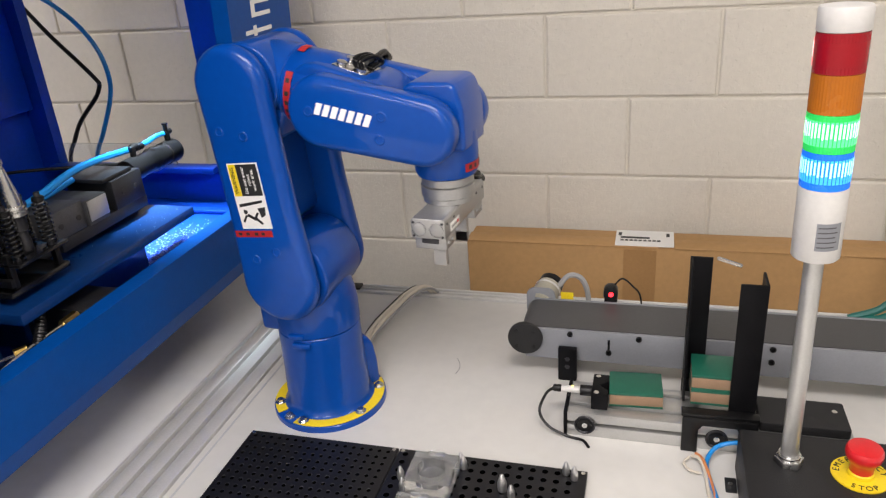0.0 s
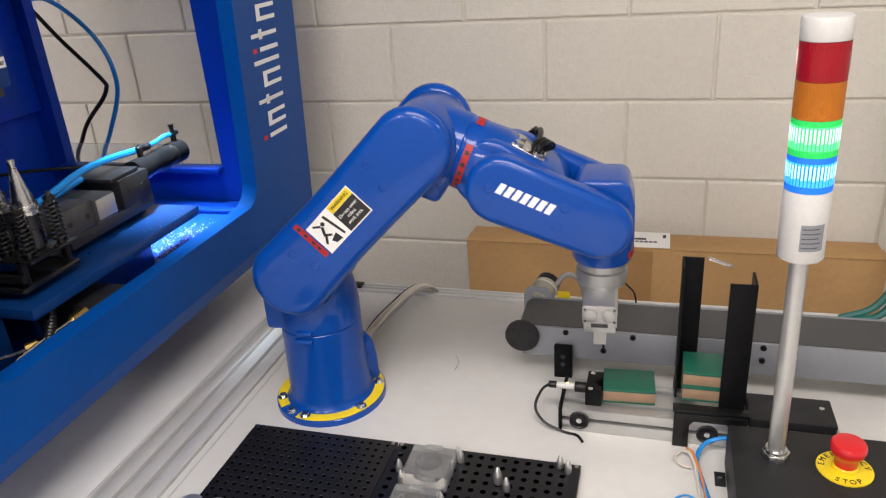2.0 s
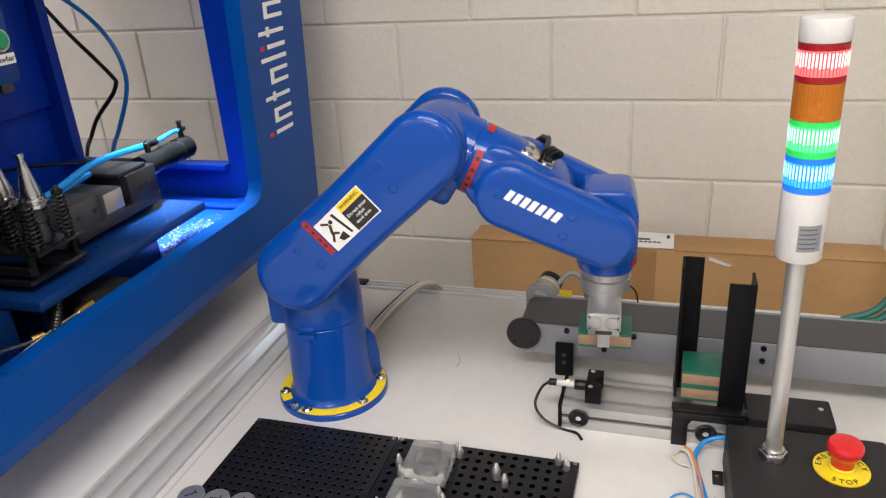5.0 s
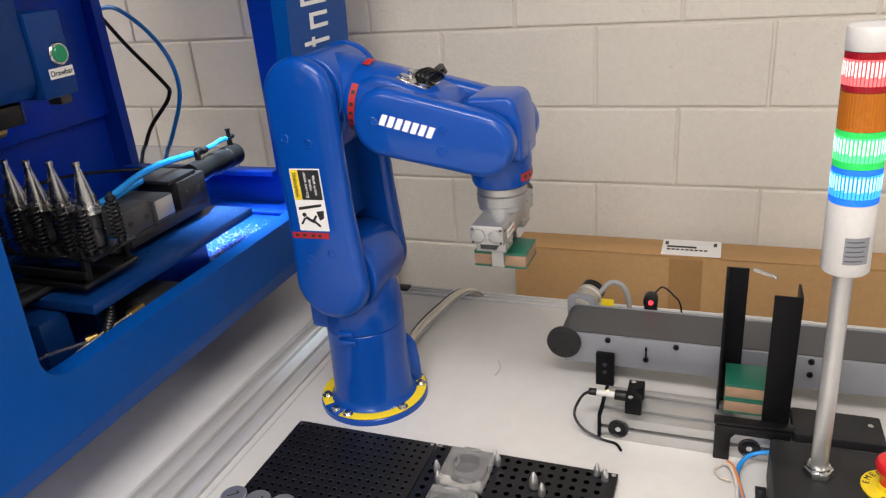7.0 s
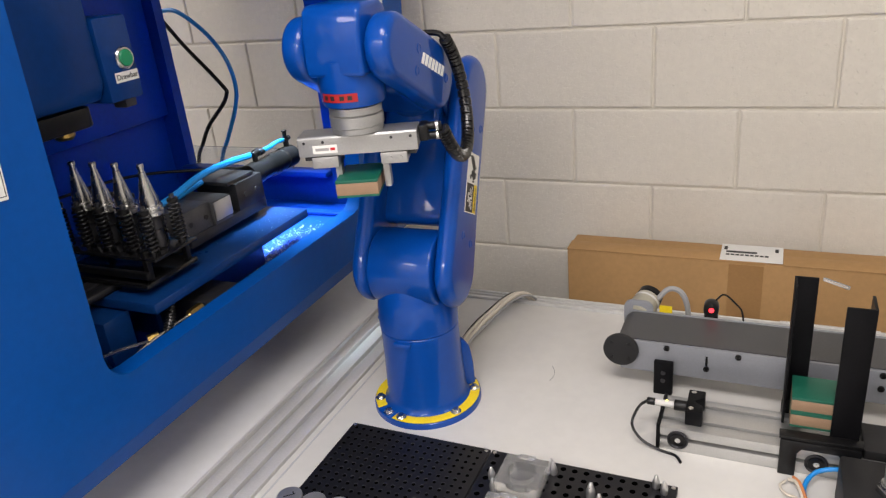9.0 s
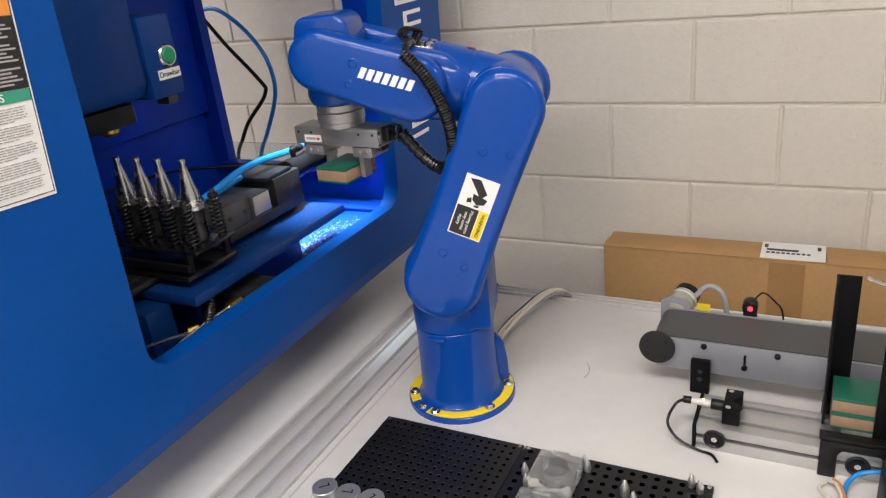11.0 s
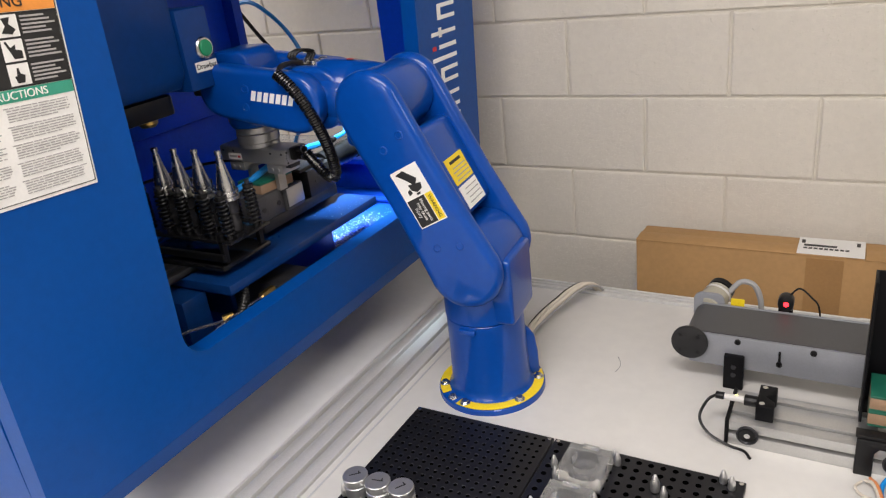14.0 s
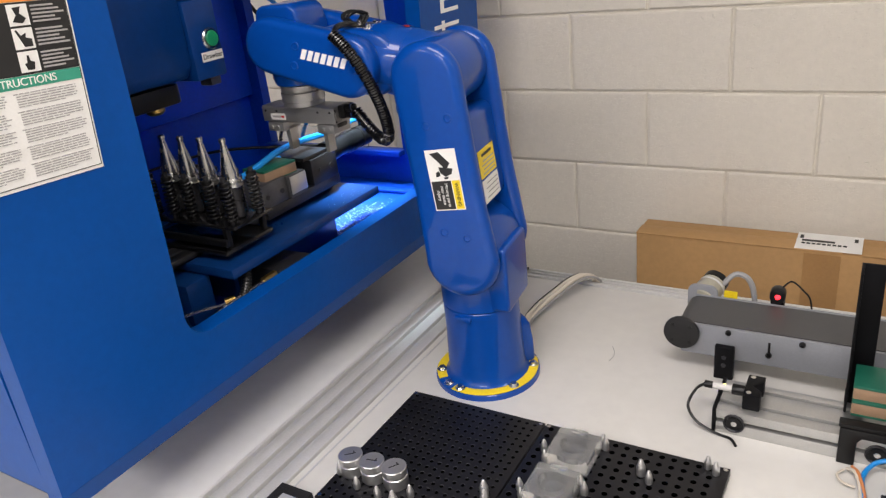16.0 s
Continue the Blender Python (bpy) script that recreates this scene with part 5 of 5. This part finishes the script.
    part("cap", lathe(bm_new(), [(0.0265, z), (0.027, z + 0.001), (0.027, z + 0.023), (0.0255, z + 0.0255), (0.015, z + 0.027)], 48), WHITE_PLASTIC, t, "white plastic cap")
    return t, drum


def pegboards():
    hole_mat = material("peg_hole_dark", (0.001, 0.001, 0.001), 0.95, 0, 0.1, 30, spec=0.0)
    for i, (x0, x1, big) in enumerate(((-0.0905, 0.1725, 0), (0.1755, 0.4715, 1))):
        y1, y0 = -0.1235, -0.425
        b = thing("peg_board", "black anodised plate with a close grid of holes" if not big else "black anodised plate with a grid of larger holes", "peg board", ((x0 + x1) / 2, (y0 + y1) / 2, ZT), group="peg boards")
        w, d = (x1 - x0) / 2, (y1 - y0) / 2
        part("plate", box(bm_new(), -w, w, -d, d, 0.0, 0.0115), ANODISED, b, bevel=0.0008)
        pitch, r = (0.0148, 0.0032) if not big else (0.0185, 0.0047)
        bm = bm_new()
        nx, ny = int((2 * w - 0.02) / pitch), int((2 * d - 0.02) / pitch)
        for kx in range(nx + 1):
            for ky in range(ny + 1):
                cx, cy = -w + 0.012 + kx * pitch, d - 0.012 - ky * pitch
                # flat black disc on the plate: a hole's shade put into colour
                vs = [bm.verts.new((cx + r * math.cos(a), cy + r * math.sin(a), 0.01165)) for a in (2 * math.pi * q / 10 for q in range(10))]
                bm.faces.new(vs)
        part("hole_grid", bm, hole_mat, b, "flat black discs standing for the shade in the holes", kind="stuff")
        lips = bm_new()
        for kx in range(nx + 1):
            for ky in range(ny + 1):
                cx, cy = -w + 0.012 + kx * pitch, d - 0.012 - ky * pitch
                # arc on the far half only: a glint on the rim, built in
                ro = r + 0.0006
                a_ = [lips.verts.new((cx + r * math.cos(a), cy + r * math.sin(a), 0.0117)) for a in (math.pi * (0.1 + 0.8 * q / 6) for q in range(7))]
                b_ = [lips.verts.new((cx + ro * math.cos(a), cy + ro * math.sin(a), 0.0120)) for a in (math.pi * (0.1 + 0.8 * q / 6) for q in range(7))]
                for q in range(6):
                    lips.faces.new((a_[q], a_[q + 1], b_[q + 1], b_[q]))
        part("hole_edge", lips, DARK_STEEL, b, "one-sided arcs that imitate a glint on the hole rims", kind="stuff")
        for sx in (-1, 1):
            for sy in (-1, 1):
                part("corner_screw", rod(bm_new(), (sx * (w - 0.006), sy * (d - 0.006), 0.0115), (sx * (w - 0.006), sy * (d - 0.006), 0.0128), 0.0034, seg=14), STEEL, b)
    zb = ZT + 0.0117
    # locating pins: small turned aluminium bullets
    def pin(x, y, s=1.0):
        p = thing("locating_pin", "small turned aluminium pin standing in the board", "pin", (x, y, zb), group="locating pins")
        part("pin_body", lathe(bm_new(), [(0.0052 * s, 0), (0.0056 * s, 0.002), (0.0056 * s, 0.011 * s), (0.0050 * s, 0.013 * s), (0.0022 * s, 0.0222 * s), (0.0009 * s, 0.0235 * s)], 24), TURNED, p)
        return p
    p = pin(0.3540, -0.186, 1.25)
    q = pin(0.3695, -0.199)
    for x, y in ((0.4408, -0.134), (0.4540, -0.1435), (0.281, -0.143), (0.287, -0.150), (0.1985, -0.19), (0.209, -0.213), (0.2815, -0.247), (0.2905, -0.258), (0.199, -0.287), (0.209, -0.304), (-0.083, -0.366), (-0.037, -0.383), (0.006, -0.388), (0.052, -0.366), (0.085, -0.398)):
        copy_thing(q, pose(x, y, zb))
    for x, y in ((0.1545, -0.318), (0.1635, -0.334), (0.038, -0.392)):
        copy_thing(p, pose(x, y, zb))
    # clear fixtures with a round pocket
    def fixture(x, y):
        f = thing("clear_fixture", "clear acrylic block with a round pocket", "fixture block", (x, y, zb), group="clear fixtures on the board")
        h, r, n = 0.025, 0.022, 32
        bm = bm_new()
        c = [(math.cos(2 * math.pi * k / n), math.sin(2 * math.pi * k / n)) for k in range(n)]
        s = 0.034
        sq = [(s * a / max(abs(a), abs(b)), s * b / max(abs(a), abs(b))) for a, b in c]
        lo, hi = [bm.verts.new((a, b, 0)) for a, b in sq], [bm.verts.new((a, b, h)) for a, b in sq]
        rim, well = [bm.verts.new((r * a, r * b, h)) for a, b in c], [bm.verts.new((r * a, r * b, 0.008)) for a, b in c]
        for k in range(n):
            j = (k + 1) % n
            bm.faces.new((lo[k], lo[j], hi[j], hi[k])), bm.faces.new((hi[k], hi[j], rim[j], rim[k])), bm.faces.new((rim[k], rim[j], well[j], well[k]))
        bm.faces.new(lo[::-1]), bm.faces.new(well)
        part("acrylic_body", bm, LUCITE, f)
        part("clip", box(bm_new(), -0.013, 0.013, 0.026, 0.034, h + 0.0002, h + 0.004), LUCITE, f, bevel=0.001)
        return f
    f = fixture(0.2475, -0.187)
    copy_thing(f, pose(0.2475, -0.278, zb)), copy_thing(f, pose(0.2475, -0.370, zb))
    # turned aluminium cylinders with a dark mark on top
    def can(x, y, turn):
        c = thing("turned_cylinder", "short turned aluminium cylinder with a dark mark on top", "workpiece", (x, y, zb), turn, "turned cylinders on the board")
        part("body", lathe(bm_new(), [(0.0195, 0), (0.020, 0.001), (0.020, 0.019), (0.0185, 0.020), (0.0185, 0.022), (0.020, 0.023), (0.020, 0.0335), (0.0192, 0.0345)], 44), TURNED, c)
        part("mark", box(bm_new(), -0.009, 0.009, -0.001, 0.001, 0.0346, 0.0349), INK, c)
        part("mark", box(bm_new(), 0.0055, 0.0075, -0.001, 0.006, 0.0346, 0.0349), INK, c)
        return c
    c = can(-0.067, -0.353, 40)
    copy_thing(c, pose(-0.0255, -0.352, zb, 0, 0, 10)), copy_thing(c, pose(0.0155, -0.350, zb, 0, 0, 55))
    e = thing("stop_plate", "grey anodised stop plate beside the board", "plate", (-0.125, -0.455, ZT))
    part("plate", box(bm_new(), -0.03, 0.033, -0.035, 0.03, 0, 0.018), CHARCOAL, e, bevel=0.002)
    part("light_plate", box(bm_new(), -0.005, 0.10, -0.06, 0.005, 0.0185, 0.026), ALU_MATT, e, bevel=0.002)


def carton():
    c = thing("cardboard_box", "large flat brown cardboard box standing against the wall", "box", (0.585, 0.745, 0))
    part("body", box(bm_new(), -0.497, 0.497, -0.055, 0.052, 0, 0.884), CARD, c, bevel=0.004)
    part("flap", box(bm_new(), -0.497, -0.02, -0.056, -0.0005, 0.8842, 0.8875), CARD, c, bevel=0.001)
    part("flap", box(bm_new(), 0.02, 0.497, -0.056, -0.0005, 0.8842, 0.8875), CARD, c, bevel=0.001)
    part("packing_tape", box(bm_new(), -0.10, -0.022, -0.0562, -0.0552, 0.2, 0.88), CARD_TAPE, c, "brown packing tape")
    l = part("label", box(bm_new(), -0.122, 0.018, -0.052, 0.045, 0.8878, 0.8884), PAPER, c, "white paper label")
    bars("print_line", [(-0.10, -0.03, -0.006, 0.004)] + [(-0.1 + 0.011 * k, -0.092 + 0.011 * k, -0.022, -0.014) for k in range(9)], INK, c, pose(-0.01, 0.0, 0.8886))
    for x in (-0.116, 0.0):
        bars("arrow_mark", [(x, x + 0.008, 0.01, 0.03)], INK, c, pose(0, 0, 0.8886))
    part("label", box(bm_new(), 0.023, 0.235, -0.0568, -0.0562, 0.66, 0.741), PAPER, c, "white paper label")
    part("label", box(bm_new(), -0.07, 0.006, -0.0572, -0.0565, 0.66, 0.735), PAPER, c, "white paper label")


def loose_cables():
    a = thing("robot_cables", "cream and grey cables running from the robot base", "cables", (0.02, 0.30, ZT))
    off = Matrix.Translation((-0.02, -0.30, -ZT))
    runs = ((WHITE_CABLE, 0.0042, 0.002, 0.0), (WHITE_CABLE, 0.004, 0.013, 0.002), (GREY_CABLE, 0.0028, 0.018, -0.004), (BLACK, 0.0018, -0.003, 0.002), (WHITE_CABLE, 0.003, 0.008, -0.008), (GREY_CABLE, 0.0028, -0.001, -0.012))
    for mat, r, d, h in runs:
        part("cable", tube(bm_new(), [(0.050 + d * 0.5, 0.075, ZT + 0.07), (0.018 + d * 0.5, 0.14, ZT + 0.035), (-0.004 + d, 0.20, ZT + 0.018), (0.003 + d, 0.25, ZT + 0.024 + h), (0.0195 + d, 0.30, ZT + 0.033 + h), (0.034 + d, 0.34, ZT + 0.040 + h), (0.050 + d, 0.385, ZT + 0.036 + h), (0.064 + d, 0.42, ZT + 0.010), (0.068 + d, 0.462, ZT - 0.05), (0.068 + d, 0.47, ZT - 0.2)], r), mat, a).matrix_basis = off
    b = thing("cable_bundle", "loose bundle of white, orange and blue wires at the control box", "cables", (0.65, -0.12, ZT))
    ob = Matrix.Translation((-0.65, 0.12, -ZT))
    for mat, r, pts in ((BLUE_HOSE, 0.0035, [(0.70, -0.048, 0.90), (0.68, -0.04, 0.895), (0.655, -0.045, 0.885), (0.642, -0.075, 0.875), (0.652, -0.13, 0.870), (0.662, -0.19, 0.870), (0.668, -0.26, 0.870)]),
                        (WHITE_CABLE, 0.0026, [(0.622, -0.052, 0.872), (0.632, -0.064, 0.878), (0.640, -0.09, 0.874), (0.644, -0.14, 0.870), (0.650, -0.20, 0.870), (0.652, -0.27, 0.870)]),
                        (ORANGE_CABLE, 0.0024, [(0.628, -0.05, 0.876), (0.637, -0.068, 0.880), (0.646, -0.10, 0.874), (0.653, -0.15, 0.870), (0.650, -0.21, 0.870), (0.66, -0.27, 0.870)]),
                        (WHITE_CABLE, 0.0018, [(0.618, -0.056, 0.872), (0.61, -0.07, 0.872), (0.618, -0.085, 0.872), (0.634, -0.09, 0.872)]),
                        (BLUE_HOSE, 0.0014, [(0.645, -0.16, 0.870), (0.625, -0.15, 0.870), (0.606, -0.165, 0.869), (0.605, -0.195, 0.869), (0.63, -0.205, 0.869)])):
        part("wire", tube(bm_new(), pts, r), mat, b).matrix_basis = ob
    d = thing("blue_air_line", "bright blue air line leaving the control box", "hose", (0.91, -0.12, ZT))
    part("hose", tube(bm_new(), [(-0.013, -0.02, 0.03), (0.03, -0.02, 0.015), (0.09, -0.01, 0.006), (0.2, 0.0, 0.005)], 0.0042), BLUE_HOSE, d)
    e = thing("cable_riser", "aluminium riser post with green and black cables", "cable riser", (1.06, 0.47, 0))
    part("post", box(bm_new(), 0.01, 0.05, -0.02, 0.02, 0, 2.2), ALU, e, "aluminium post", bevel=0.002)
    part("cable", tube(bm_new(), [(-0.018, -0.03, 2.2), (-0.02, -0.03, 1.6), (-0.018, -0.03, 1.25), (-0.022, -0.03, 1.05), (-0.035, -0.035, 0.96), (-0.07, -0.045, 0.90), (-0.13, -0.05, 0.873)], 0.0075), GREEN_CABLE, e, "green cable")
    part("cable", tube(bm_new(), [(-0.006, -0.032, 2.2), (-0.004, -0.032, 1.6), (-0.006, -0.032, 1.2), (-0.01, -0.034, 1.02), (-0.03, -0.04, 0.93), (-0.06, -0.05, 0.885), (-0.11, -0.058, 0.873)], 0.0075), GREEN_CABLE, e, "green cable")
    part("cable", tube(bm_new(), [(0.006, -0.036, 2.2), (0.01, -0.036, 1.5), (0.004, -0.036, 1.1), (-0.004, -0.036, 0.9)], 0.007), BLACK, e, "black cable")
    part("zip_tie", arc_strip(bm_new(), 0.97, 0.975, 0.024, 0, 360, "z", 20, (-0.01, -0.034)), WHITE_PLASTIC, e)
    h = thing("loose_thread", "thin pale thread lying on the white table", "thread", (THREAD[0], THREAD[1], ZT))
    part("thread", tube(bm_new(), [(-0.012, 0.028, 0.0006), (-0.003, 0.012, 0.0006), (0.001, -0.006, 0.0006), (-0.002, -0.024, 0.0006)], 0.0006, 5, 5), GREY_CABLE, h)
    g = thing("black_clip", "small black plastic clip at the table edge", "clip", (-0.118, 0.425, ZT + 0.004))
    part("clip_body", box(bm_new(), -0.018, 0.014, -0.014, 0.012, 0, 0.006), BLACK, g, bevel=0.0015)


# ---- motion ----
# turn of the gripper on the wrist: seconds and degrees
TWIST = [(0, 0), (7.5, 0), (8.0, -8), (8.3, -4), (8.6, 6), (9.0, 18), (9.5, 36), (10, 52), (10.5, 64), (11, 69), (11.5, 71), (12, 77), (12.5, 79), (14.5, 80.5), (16, 81.5)]
HELD_FROM, HELD_TO = 4.3, 14.2


def hanging(fore, grip, steps=60):
    """The conduit's line, of one length, from its anchor on the forearm to the fitting on the gripper."""
    a, b = fore @ Vector((0.148, 0.093, 0.062)), grip @ Vector((0.006, 0.124, -0.127))
    fx, fy, gy = fore.to_3x3() @ Vector((1, 0, 0)), fore.to_3x3() @ Vector((0, 1, 0)), grip.to_3x3() @ Vector((0, 1, 0))
    down = Vector((0, 0, -1))
    lo, hi, line = 0.0, 0.9, []
    for _ in range(18):
        k = (lo + hi) / 2
        p, q = a + k * (0.05 * fy - 0.46 * fx + 0.30 * down), b + k * (0.10 * gy - 0.42 * fx + 0.72 * down)
        line = [(1 - u) ** 3 * a + 3 * u * (1 - u) ** 2 * p + 3 * u * u * (1 - u) * q + u ** 3 * b for u in (i / steps for i in range(steps + 1))]
        if sum((d - c).length for c, d in zip(line, line[1:])) < CONDUIT_LONG:
            lo = k
        else:
            hi = k
    return line


def link_poses(line, before):
    """One pose a link, evenly along the line; each keeps its twist from the row before."""
    run = [0.0]
    for c, d in zip(line, line[1:]):
        run.append(run[-1] + (d - c).length)
    out = []
    for n in range(CONDUIT_LINKS):
        w = run[-1] * (n + 0.5) / CONDUIT_LINKS
        i = max(k for k in range(len(line) - 1) if run[k] <= w)
        d = line[i + 1] - line[i]
        q = before[n] if before else Vector((0, 0, 1)).rotation_difference(d)
        q = (q @ Vector((0, 0, 1))).rotation_difference(d) @ q
        m = q.to_matrix().to_4x4()
        m.translation = line[i] + d * ((w - run[i]) / max(d.length, 1e-9))
        out.append((q, m))
    return out


def motions():
    rows = smooth_joints()
    tracks = ([], [], [], [], [], [])
    carry = []
    chain, before = [[] for _ in LINKS], None
    rest = pose(BLOCK_REST[0], BLOCK_REST[1], BLOCK_REST[2], 0, 0, 3.5)
    first = placed = None
    for t, s, lean, rise in rows:
        a, b, c, d = arm_poses(s, lean, rise)
        gm = d @ pose(0, 0, 0, 0, 0, float(np.interp(t, [k[0] for k in TWIST], [k[1] for k in TWIST])))
        for tr, m in zip(tracks, (a, b, c, d, gm)):
            tr.append((t, m))
        linked = link_poses(hanging(c, gm), before)
        before = [q for q, m in linked]
        for tr, (q, m) in zip(chain, linked):
            tr.append((t, m))
        g = Matrix.Translation((0, 0, ZT)) @ gm
        if t >= HELD_FROM - 0.01 and first is None:
            first = g.inverted() @ rest
        if t < HELD_FROM - 0.01:
            carry.append((t, rest))
        elif t <= HELD_TO:
            placed = g @ first
            carry.append((t, placed))
        else:
            carry.append((t, placed))
    for ob, tr in zip((TURRET, LOWER_ARM, FOREARM, WRIST, GRIPPER), tracks):
        walk(ob, tr)
    for ob, tr in zip(LINKS, chain):
        walk(ob, tr)
    for s, f in FINGERS:
        o = 0.0105
        walk(f, [(t, pose(0, s * y, 0)) for t, y in ((0, o), (3.1, o), (3.5, 0.0002), (14.3, 0.0002), (14.7, o), (16, o))])
    walk(CARRIED, carry)
    # the added blink drum: lit side to the room, then turned away, once every two seconds
    turns, half = [], 0.08
    for k in range(9):
        t0 = 0.92 + 2.0 * k
        turns += [(t0 - half, 180), (t0, 90), (t0 + half, 0), (t0 + 0.9, 0), (t0 + 0.9 + half, -90), (t0 + 0.9 + 2 * half, -180)]
    keys = [(0, pose(0, 0, 0, 0, 0, 180))]
    for t, a in turns:
        if t < 16:
            keys.append((t, pose(0, 0, 0, 0, 0, a)))
    keys.append((16, keys[-1][1]))
    walk(BLINK_DRUM, keys)


# ---- build ----
WALL = room()
tables()
ROBOT, TURRET, LOWER_ARM, FOREARM, WRIST, GRIPPER, FINGERS, LINKS = robot()
mill()
wall_cables()
vise()
tool_rack()
conveyor()
feeder()
CARRIED = block(BLOCK_REST, "workpiece being handled")
control_box()
TOWER, BLINK_DRUM = signal_tower()
pegboards()
carton()
loose_cables()
chips()


def blockwork(wall):
    """Painted concrete blocks, laid in half bond, each a hair proud of its joints."""
    w, h = BLOCK_W / 2 - 0.0030, BLOCK_H / 2 - 0.0030
    bm = box(bm_new(), -w, w, -0.006, 0.03, -h, h)
    es = [e for e in bm.edges if all(v.co.y < 0 for v in e.verts)]
    bmesh.ops.bevel(bm, geom=es, offset=0.0042, segments=2, profile=0.5, affect="EDGES")
    first = part("block", bm, BLOCKWORK, wall, smooth=14)
    n = 0
    for row in range(14):
        shift = 0.277 if row % 2 == 0 else 0.277 + BLOCK_W / 2
        k0 = math.ceil((-2.9 - shift) / BLOCK_W)
        for k in range(k0, k0 + 14):
            m = pose(shift + (k + 0.5) * BLOCK_W, WALL_Y + 0.006, (row + 0.5) * BLOCK_H)
            if n == 0:
                first.matrix_basis = m
            else:
                again(first, m)
            n += 1


blockwork(WALL)
motions()
